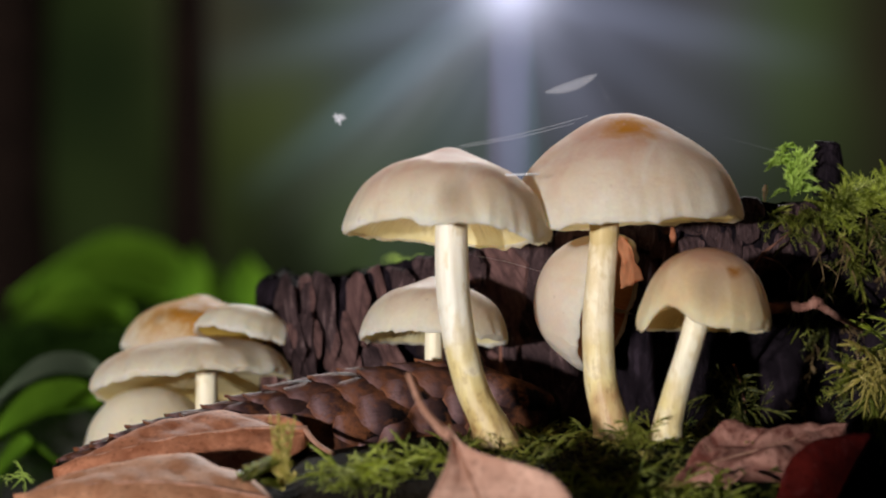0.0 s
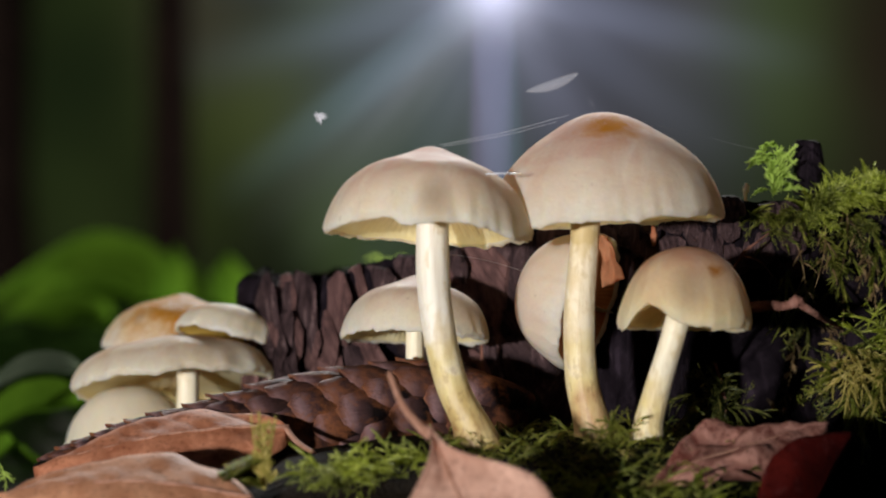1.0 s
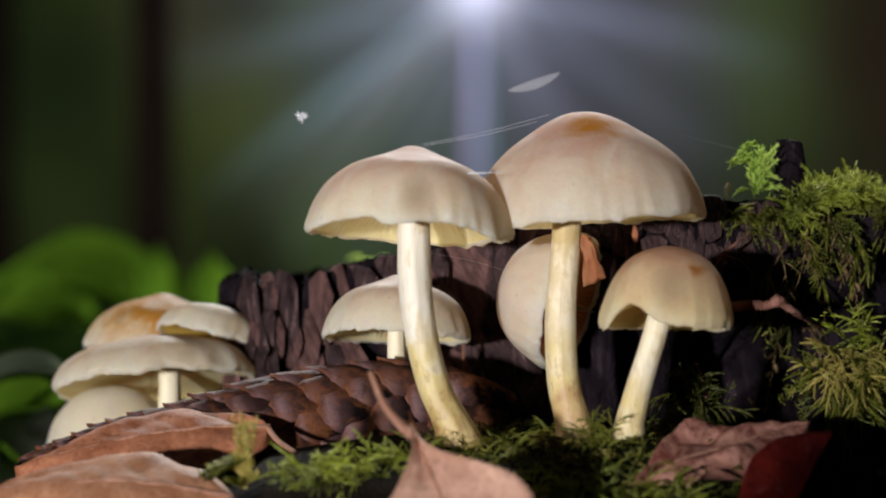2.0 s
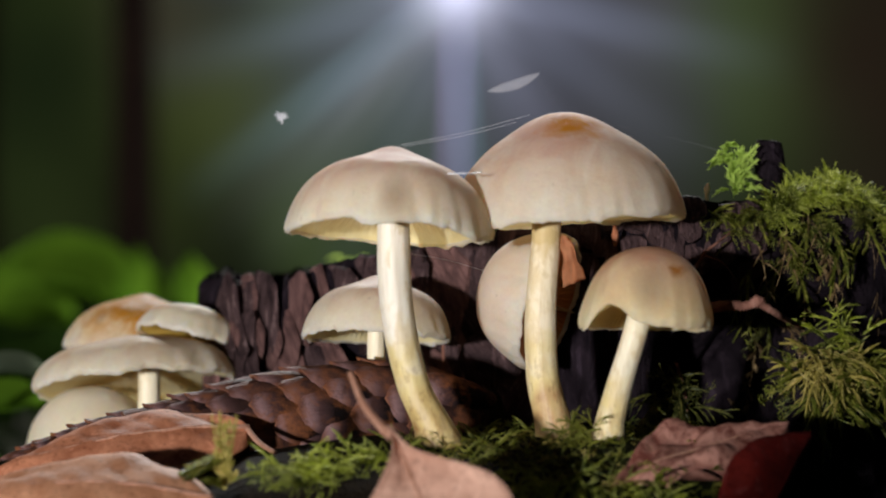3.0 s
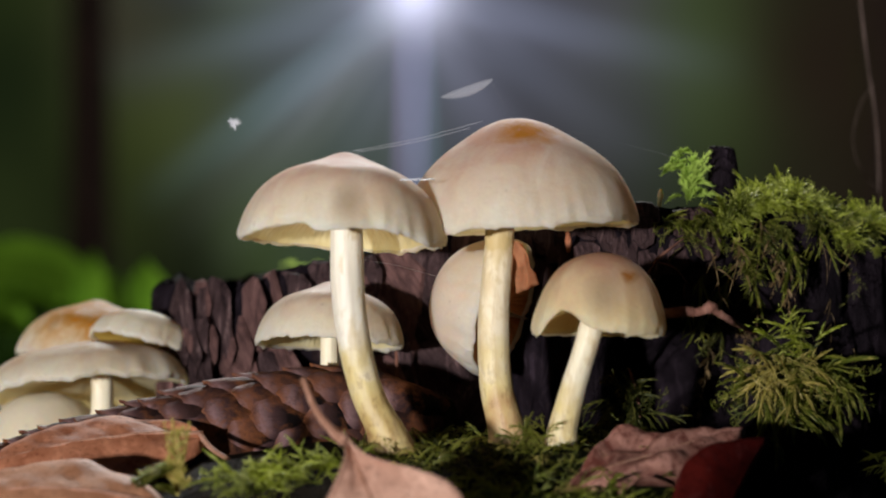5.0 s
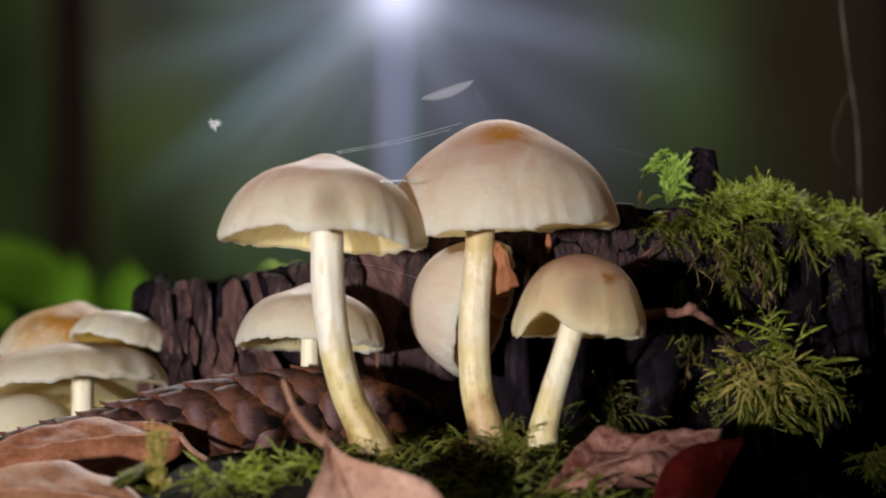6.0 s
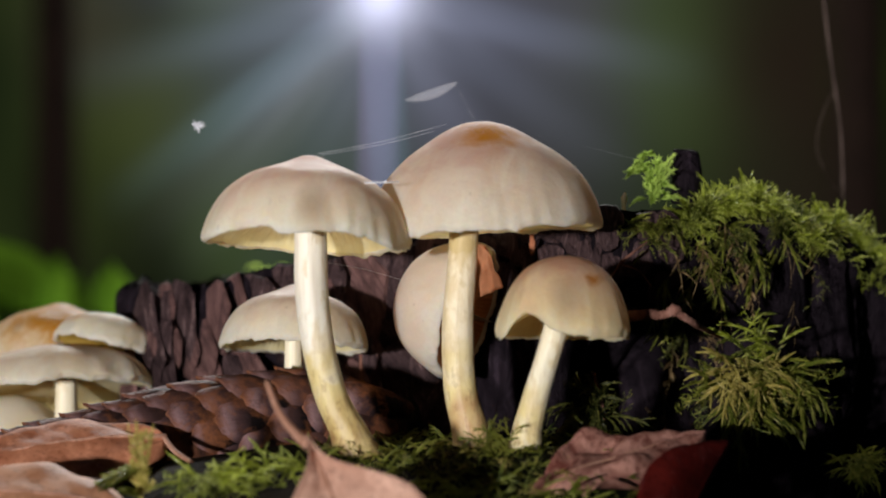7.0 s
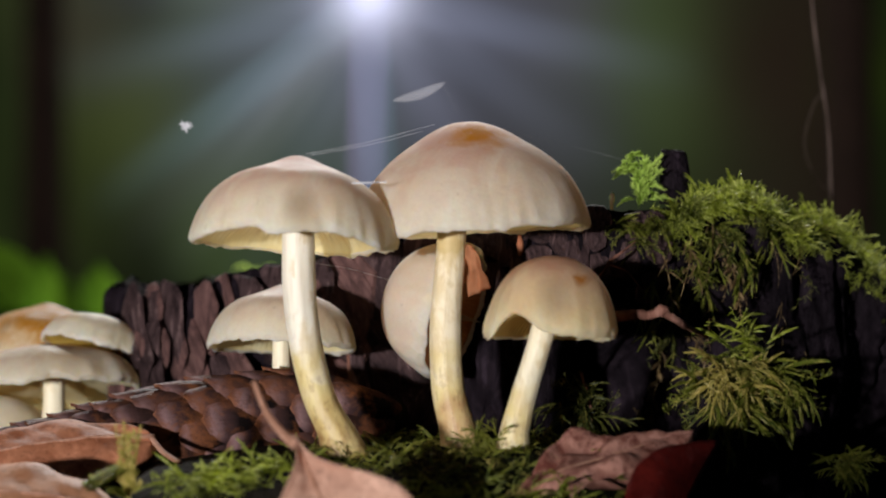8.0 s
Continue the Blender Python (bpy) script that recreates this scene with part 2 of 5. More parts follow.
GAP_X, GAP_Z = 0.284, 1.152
GILLS, SCALE, SOIL, DISTANCE = gill_material("gill_flesh", (0.87, 0.76, 0.40), (0.94, 0.88, 0.60)), scale_material(), soil_material(), distance_material()
OLD_GILLS = gill_material("gill_orange", (0.42, 0.16, 0.06), (0.55, 0.27, 0.12))
YELLOW_GILLS = gill_material("gill_yellow", (0.50, 0.34, 0.06), (0.70, 0.52, 0.14))
OLD_SKIN = gill_material("skin_orange", (0.58, 0.25, 0.11), (0.72, 0.38, 0.20))
SILK, HUSK = silk_material("spider_silk", 0.35), silk_material("papery_husk", 0.90)
STEM_PALE = stem_material("stem_pale", (0.83, 0.77, 0.63), (0.58, 0.43, 0.17), 0.36)
STEM_TAN = stem_material("stem_tan", (0.80, 0.70, 0.50), (0.50, 0.32, 0.14), 0.34, (0.56, 0.43, 0.20))
STEM_WHITE = stem_material("stem_white", (0.80, 0.72, 0.52), (0.66, 0.58, 0.38), 0.2)
MOSS = moss_material("moss_green", (0.055, 0.078, 0.010), (0.205, 0.225, 0.024), (0.46, 0.40, 0.10))
# green moss lightened, with sunlight painted into its base colour
MOSS_SUN = moss_material("moss_painted_sun", (0.05, 0.070, 0.006), (0.36, 0.42, 0.03), (0.86, 0.88, 0.26))
MOSS_BANK = moss_material("moss_bank", (0.045, 0.064, 0.008), (0.17, 0.19, 0.020), (0.46, 0.40, 0.09))
MOSS_BROWN = moss_material("moss_withered", (0.08, 0.05, 0.02), (0.22, 0.14, 0.06), (0.48, 0.34, 0.17))
# the same moss darkened, with shade painted into its base colour
MOSS_SHADED = moss_material("moss_painted_shade", (0.020, 0.028, 0.006), (0.095, 0.105, 0.018), (0.30, 0.27, 0.06))
MOSS_STRAW = moss_material("moss_straw", (0.17, 0.165, 0.026), (0.44, 0.37, 0.085), (0.80, 0.62, 0.24))
# rotten bark, darkened further by painted shade and tinted with bluish haze
BARK = bark_material("stump_bark", (0.003, 0.002, 0.003), (0.014, 0.0095, 0.0125), (0.046, 0.032, 0.043), size=230)
PLATE = bark_material("bark_plate", (0.008, 0.005, 0.006), (0.072, 0.043, 0.042), (0.26, 0.170, 0.160), size=320)
SLAB = bark_material("red_rotten_wood", (0.030, 0.016, 0.015), (0.16, 0.084, 0.074), (0.28, 0.16, 0.135))
# trunk bark taken near black, the trees' shade painted into it
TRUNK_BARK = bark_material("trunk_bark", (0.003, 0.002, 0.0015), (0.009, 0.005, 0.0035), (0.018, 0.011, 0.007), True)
LEAF_PINK = dry_leaf_material("dry_leaf_pink", (0.56, 0.235, 0.125), (0.30, 0.095, 0.043))
LEAF_PEACH = dry_leaf_material("dry_leaf_peach", (0.62, 0.31, 0.17), (0.40, 0.155, 0.07))
LEAF_PALE = dry_leaf_material("dry_leaf_pale", (0.66, 0.40, 0.29), (0.46, 0.24, 0.16))
LEAF_MOTTLED = dry_leaf_material("dry_leaf_mottled", (0.50, 0.25, 0.185), (0.15, 0.046, 0.032), 170, (0.36, 0.62))
LEAF_RED = dry_leaf_material("dry_leaf_red", (0.13, 0.012, 0.008), (0.06, 0.006, 0.005))
VEIN = dry_leaf_material("leaf_vein", (0.52, 0.29, 0.20), (0.36, 0.17, 0.10))
GREEN = green_leaf_material("fresh_leaf", (0.036, 0.085, 0.006), (0.085, 0.165, 0.012))
# leaf green taken near black, shade painted into the colour
SHADE_GREEN = green_leaf_material("leaf_painted_shade", (0.004, 0.010, 0.002), (0.012, 0.024, 0.004))
PALE_GREEN = green_leaf_material("dull_leaf", (0.05, 0.07, 0.04), (0.10, 0.12, 0.075))
SPRIG = green_leaf_material("sprig_leaf", (0.28, 0.42, 0.06), (0.55, 0.66, 0.18))
PALE_WOOD = bark_material("pale_wood", (0.16, 0.12, 0.07), (0.34, 0.27, 0.17), (0.5, 0.42, 0.30))
DEAD = bark_material("dead_stem", (0.05, 0.034, 0.028), (0.12, 0.085, 0.07), (0.20, 0.15, 0.125))
TWIG = bark_material("twig_bark", (0.08, 0.035, 0.024), (0.26, 0.12, 0.085), (0.42, 0.24, 0.18))


# ---- building helpers ----
def mesh_from(name, verts, faces, smooth=True):
    me = bpy.data.meshes.new(name)
    me.from_pydata([tuple(v) for v in verts], [], [tuple(f) for f in faces])
    if smooth:
        me.polygons.foreach_set("use_smooth", [True] * len(me.polygons))
    me.update()
    return me


def part(name, me, material, parent=None, label="", m=None):
    """One mesh object under a thing or a part; a bmesh is turned into a mesh first."""
    if isinstance(me, bmesh.types.BMesh):
        data = bpy.data.meshes.new(name)
        me.to_mesh(data)
        me.free()
        data.polygons.foreach_set("use_smooth", [True] * len(data.polygons))
        me = data
    if not me.materials:
        me.materials.append(material)
    ob = new(name, me)
    ob.parent = parent
    if m is not None:
        ob.matrix_basis = m
    return tagged(ob, label)


def thing(name, at, label, category, group="", kind="", turn=(0, 0, 0)):
    ob = new(name)
    ob.empty_display_size = 0.01
    ob.matrix_basis = pose(*at, *turn)
    return tagged(ob, label, category, group, kind)


def grid_faces(rows, cols, wrap=False):
    faces = []
    for i in range(rows - 1):
        for j in range(cols if wrap else cols - 1):
            k = (j + 1) % cols
            faces.append((i * cols + j, i * cols + k, (i + 1) * cols + k, (i + 1) * cols + j))
    return faces


def smooth_path(points, steps):
    """Catmull-Rom through the points, each a tuple of any length."""
    pts = [np.array(p, float) for p in points]
    pts = [2 * pts[0] - pts[1]] + pts + [2 * pts[-1] - pts[-2]]
    out = []
    for i in range(1, len(pts) - 2):
        a, b, c, d = pts[i - 1:i + 3]
        for s in range(steps):
            t = s / steps
            out.append(0.5 * (2 * b + (c - a) * t + (2 * a - 5 * b + 4 * c - d) * t * t + (3 * b - a - 3 * c + d) * t ** 3))
    out.append(pts[-2])
    return out


def tube(points, steps=6, sides=10, rough=0.0, seed=0, closed=True):
    """A tapering rod through points (x, y, z, radius)."""
    path = smooth_path(points, steps)
    verts, rng = [], random.Random(seed)
    for i, p in enumerate(path):
        c = Vector(p[:3])
        way = Vector(path[min(i + 1, len(path) - 1)][:3]) - Vector(path[max(i - 1, 0)][:3])
        side = way.cross(Vector((0.13, 1, 0.21))).normalized()
        up = side.cross(way).normalized()
        for j in range(sides):
            a = 2 * math.pi * j / sides
            r = max(p[3], 1e-5) * (1 + rough * rng.uniform(-1, 1))
            verts.append(c + side * (r * math.cos(a)) + up * (r * math.sin(a)))
    faces = grid_faces(len(path), sides, True)
    if closed:
        faces += [tuple(range(sides - 1, -1, -1)), tuple(range(len(verts) - sides, len(verts)))]
    return verts, faces


def shift(points, origin):
    return [(p[0] - origin[0], p[1] - origin[1], p[2] - origin[2], *p[3:]) for p in points]


def rod(name, points, material, label, category, **kw):
    """A thin thing of one part: twig, thread, stalk."""
    o = points[0][:3]
    v, f = tube(shift(points, o), **kw)
    me = mesh_from(name, v, f)
    me.materials.append(material)
    ob = new(name, me)
    ob.location = o
    return tagged(ob, label, category)


# ---- mushrooms ----
def cap_parts(parent, at, radius, profile, skin, turn, seed, wobble=0.03, dents=(), gill_drop=0.3, gills=84, squash=(1, 1), under=None):
    """A cap: skin revolved from profile (share of radius, height in m), with a wavy margin, and pleated gills below it.
    dents: (angle in degrees, width in degrees, lift of the margin, push inwards)."""
    rng = random.Random(seed)
    ph = [rng.uniform(0, 6.28) for _ in range(5)]
    cols = 144
    prof = smooth_path(profile, 6)

    def margin(a):
        return wobble * (0.5 * math.sin(2 * a + ph[0]) + 0.35 * math.sin(3 * a + ph[1]) + 0.25 * math.sin(7 * a + ph[2]) + 0.20 * math.sin(13 * a + ph[3]) + 0.14 * math.sin(23 * a + ph[4]) + 0.10 * math.sin(41 * a + 2 * ph[4]))

    def place(a, s, z):
        k = s ** 6
        r = radius * s * (1 + margin(a) * k)
        h = z + radius * 0.9 * margin(a + 1.3) * s ** 8
        h += 0.0015 * noise.noise((math.cos(a) * 7, math.sin(a) * 7, seed)) * s ** 26 + 0.0012 * noise.noise((math.cos(a) * 19, math.sin(a) * 19, seed)) * s ** 60
        for da, dw, lift, push in dents:
            off = (math.degrees(a) - da + 180) % 360 - 180
            g = math.exp(-(off / dw) ** 2) * s ** (3 if dw > 5 else 22)
            h += lift * g
            r -= push * g
        n = noise.noise((math.cos(a) * s * 2.2 + seed, math.sin(a) * s * 2.2, 3.1)) * radius * 0.045 * s
        return (r * math.cos(a) * squash[0], r * math.sin(a) * squash[1], h + n)

    angles = [2 * math.pi * j / cols for j in range(cols)]
    verts = [place(a, max(s, 0.004), z) for s, z in prof for a in angles]
    rim_s, rim_z = prof[-1]
    thick = 0.0008
    lip = [(rim_s * 0.997, rim_z - thick * 0.7), (rim_s * 0.97, rim_z - thick * 0.8), (rim_s * 0.93, rim_z + 0.0002)]
    for s, z in lip:
        verts += [place(a, s, z) for a in angles]
    skin_me = mesh_from("cap", verts, grid_faces(len(prof) + len(lip), cols, True) + [tuple(range(cols))])
    m = Matrix.Translation(at) @ pose(0, 0, 0, *turn)
    cap = part("cap", skin_me, skin, parent, m=m)
    verts, n = [], gills * 4
    rings = [1.0, 0.985, 0.95, 0.9, 0.82, 0.72, 0.58, 0.42, 0.28, 0.16]
    for i, s in enumerate(rings):
        for j in range(n):
            a = 2 * math.pi * j / n
            ridge = (0.0, 0.6, 1.0, 0.6)[j % 4]
            depth = 0.0008 * (0.25 + min(i, 3) * 0.25) * (0.7 + 0.6 * abs(noise.noise((a * 9, seed, 0))))
            z = rim_z + gill_drop * radius * (1 - s) ** 0.6 + 0.0003 - ridge * depth
            verts.append(place(a, s * 0.965 * rim_s, z))
    part("gill_layer", mesh_from("gill_layer", verts, grid_faces(len(rings), n, True)), under or GILLS, cap, "dull yellow or orange-brown gills" if under else "pale yellow gills")
    return cap


def stem_part(parent, points, material, seed=0):
    path = smooth_path(points, 10)
    sides, verts = 40, []
    for i, p in enumerate(path):
        for j in range(sides):
            a = 2 * math.pi * j / sides
            r = p[3] * (1 + 0.035 * noise.noise((math.cos(a) * 1.4, math.sin(a) * 1.4, i * 0.12 + seed)) + 0.012 * math.sin(a * 9 + i * 0.05 + seed))
            verts.append((p[0] + r * math.cos(a), p[1] + r * math.sin(a), p[2]))
    faces = grid_faces(len(path), sides, True) + [tuple(range(sides)), tuple(range(len(verts) - sides, len(verts)))]
    return part("stem", mesh_from("stem", verts, faces), material, parent)


def mushroom(at, label, caps, stems):
    """caps: keyword sets for cap_parts in world metres; stems: (points, material)."""
    root = thing("mushroom", at, label, "mushroom", "mushrooms by the stump")
    for c in caps:
        c = dict(c)
        c["at"] = tuple(a - b for a, b in zip(c["at"], at))
        cap_parts(root, **c)
    for k, (points, material) in enumerate(stems):
        stem_part(root, shift(points, at), material, k + at[0] * 50)
    return root


def skin(name, crown=TAWNY, stain=OCHRE, stain_at=(0, 0, 0), stain_size=0.0001, body=BUFF, rim=CREAM, shade_and_spot=None):
    return cap_material(name, rim, body, crown, stain, stain_at, stain_size, shade_and_spot)


BELL = [(0.0, 1.0), (0.12, 0.99), (0.28, 0.93), (0.46, 0.82), (0.66, 0.672), (0.84, 0.475), (0.95, 0.26), (1.0, 0.06), (0.995, 0.0)]
DOME = [(0.0, 1.0), (0.15, 0.99), (0.38, 0.93), (0.62, 0.79), (0.82, 0.56), (0.95, 0.28), (1.0, 0.10), (0.985, 0.0)]
FLAT = [(0.0, 1.0), (0.2, 0.97), (0.45, 0.87), (0.68, 0.72), (0.86, 0.50), (0.96, 0.24), (1.0, 0.05), (0.99, 0.0)]
UMBO = [(0.0, 1.0), (0.10, 0.98), (0.25, 0.905), (0.44, 0.82), (0.64, 0.725), (0.82, 0.55), (0.94, 0.31), (1.0, 0.07), (0.995, 0.0)]


def scaled(profile, height):
    return [(s, z * height) for s, z in profile]


mushroom((0.0161, 1.0000, -0.0001), "pale buff mushroom with frilled cap and curved cream stem",
         [dict(at=(0.0012, 1.0000, 0.0604), radius=0.03039, profile=scaled(UMBO, 0.02600), skin=skin("skin_frilled", crown=(0.74, 0.44, 0.34), body=(0.88, 0.77, 0.59), rim=(0.92, 0.88, 0.73), shade_and_spot=(0.0012, -0.0282, 0.0085, 0.0078)), turn=(-6, 2.5, 0), seed=3, wobble=0.03,
               dents=((-72, 4, 0.0009, 0.0010), (-62, 2.5, 0.0006, 0.0009), (-54, 2.5, 0.0007, 0.0008), (-45, 3, 0.0005, 0.0009), (-118, 8, 0.0012, 0.0004), (-138, 3, 0.0006, 0.0006), (-30, 14, -0.0022, 0.0), (-105, 9, -0.0008, 0.0), (-128, 20, 0.0010, 0.0)), gill_drop=0.50)],
         [([(*(0.0195, 1.0000, -0.0093), 0.00840), (*(0.0168, 1.0000, -0.0026), 0.00739), (*(0.0141, 1.0000, 0.0038), 0.00621), (*(0.0087, 1.0000, 0.0142), 0.00521), (*(0.0052, 1.0000, 0.0276), 0.00504), (*(0.0029, 1.0000, 0.0444), 0.00504), (*(0.0025, 1.0000, 0.0629), 0.00487), (*(0.0027, 1.0000, 0.0713), 0.00487)], STEM_PALE)])
mushroom((0.0513, 1.0150, -0.0014), "large buff mushroom with peaked cap and tan stem",
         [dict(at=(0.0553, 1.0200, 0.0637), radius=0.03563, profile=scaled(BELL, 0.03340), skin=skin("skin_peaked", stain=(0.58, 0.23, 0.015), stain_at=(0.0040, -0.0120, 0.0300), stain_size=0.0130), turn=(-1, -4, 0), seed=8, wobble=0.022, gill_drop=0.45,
               dents=((-97, 2.5, 0.0003, 0.0006), (-90, 2.0, 0.0004, 0.0007), (-82, 2.5, 0.0003, 0.0005), (-74, 2.0, 0.0005, 0.0007), (-64, 3.0, 0.0004, 0.0006), (-120, 3.0, 0.0002, 0.0004)))],
         [([(*(0.0532, 1.0150, -0.0120), 0.00705), (*(0.0520, 1.0150, -0.0043), 0.00655), (*(0.0505, 1.0150, 0.0042), 0.00571), (*(0.0476, 1.0150, 0.0170), 0.00504), (*(0.0469, 1.0150, 0.0357), 0.00479), (*(0.0485, 1.0180, 0.0562), 0.00445), (*(0.0493, 1.0200, 0.0733), 0.00437)], STEM_TAN)])
mushroom((0.0658, 0.9950, 0.0030), "small bell-capped buff mushroom with slanting white stem",
         [dict(at=(0.0770, 0.9900, 0.0329), radius=0.01998, profile=scaled(DOME, 0.02351), skin=skin("skin_bell", body=(0.83, 0.66, 0.39), rim=(0.87, 0.76, 0.50), crown=(0.62, 0.34, 0.22), stain_at=(0.008, -0.011, 0.016), stain_size=0.0045, shade_and_spot=(-0.0005, -0.0175, 0.0105, 0.0085)), turn=(-3, 2, 0), seed=5, wobble=0.03,
               dents=((-128, 22, 0.0062, 0.0), (-165, 12, -0.0016, 0.0)), gill_drop=0.5)],
         [([(*(0.0655, 0.9950, -0.0023), 0.00521), (*(0.0660, 0.9950, 0.0014), 0.00487), (*(0.0667, 0.9950, 0.0052), 0.00453), (*(0.0694, 0.9930, 0.0161), 0.00403), (*(0.0725, 0.9900, 0.0271), 0.00378), (*(0.0750, 0.9900, 0.0362), 0.00369), (*(0.0763, 0.9900, 0.0429), 0.00353)], STEM_WHITE)])
mushroom((-0.0029, 1.0650, 0.0115), "small pale mushroom with shallow cap behind the cone",
         [dict(at=(-0.0027, 1.0650, 0.0276), radius=0.02343, profile=scaled(UMBO, 0.01990), skin=skin("skin_shallow", crown=(0.58, 0.33, 0.23), body=(0.84, 0.75, 0.58)), turn=(-7, 2, 0), seed=12, wobble=0.03, gill_drop=0.5)],
         [([(*(-0.0029, 1.0650, -0.0010), 0.00340), (*(-0.0029, 1.0650, 0.0133), 0.00304), (*(-0.0029, 1.0650, 0.0294), 0.00286), (*(-0.0029, 1.0650, 0.0365), 0.00268)], STEM_WHITE)])
sideways = mushroom((0.0518, 1.0600, 0.0277), "pale mushroom cap seen edge-on growing sideways from the stump",
         [dict(at=(0.0510, 1.0450, 0.0390), radius=0.02200, profile=scaled(DOME, 0.02281), skin=skin("skin_sideways", crown=(0.84, 0.66, 0.50), body=(0.86, 0.73, 0.58)), turn=(-23, -73, 0), seed=17, wobble=0.03, gill_drop=0.3, under=OLD_GILLS)],
         [([(*(0.0658, 1.1000, 0.0318), 0.00282), (*(0.0577, 1.0700, 0.0353), 0.00282), (*(0.0493, 1.0450, 0.0386), 0.00264)], STEM_TAN)])
mushroom((-0.0877, 1.1500, -0.0056), "cluster of pale overlapping mushroom caps with orange-stained crown",
         [dict(at=(-0.0845, 1.1650, 0.0212), radius=0.02560, profile=scaled(UMBO, 0.01900), skin=skin("skin_stained", body=(0.82, 0.71, 0.49), crown=(0.58, 0.32, 0.12), stain=(0.56, 0.24, 0.015), stain_at=(0.002, -0.011, 0.0155), stain_size=0.032, shade_and_spot=(-0.013, -0.016, 0.0085, 0.0035)), turn=(0, 4, 0), seed=21, wobble=0.04, gill_drop=0.3),
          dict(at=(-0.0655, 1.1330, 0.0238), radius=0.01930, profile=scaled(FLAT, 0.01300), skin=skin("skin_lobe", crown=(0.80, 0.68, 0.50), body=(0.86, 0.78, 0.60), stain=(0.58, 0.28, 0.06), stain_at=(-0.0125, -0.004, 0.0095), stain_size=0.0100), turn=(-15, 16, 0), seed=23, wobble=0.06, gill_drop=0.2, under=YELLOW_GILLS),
          dict(at=(-0.0828, 1.1300, 0.0088), radius=0.03730, profile=scaled(FLAT, 0.01780), skin=skin("skin_broad", crown=(0.66, 0.44, 0.28), body=(0.86, 0.77, 0.60)), turn=(-8, -3, 0), seed=26, wobble=0.05, dents=((-40, 18, 0.002, 0.0), (-88, 42, 0.0035, 0.0)), gill_drop=0.22),
          dict(at=(-0.1000, 1.1450, -0.0125), radius=0.02250, profile=scaled(DOME, 0.02150), skin=skin("skin_low", crown=CREAM, body=(0.86, 0.78, 0.60)), turn=(-4, -8, 0), seed=29, wobble=0.04, gill_drop=0.3)],
         [([(*(-0.0797, 1.1350, -0.0105), 0.00455), (*(-0.0793, 1.1300, 0.0031), 0.00380), (*(-0.0793, 1.1300, 0.0182), 0.00361)], STEM_WHITE),
          ([(*(-0.1000, 1.1450, -0.0300), 0.00455), (*(-0.1000, 1.1450, -0.0080), 0.00380)], STEM_WHITE)])


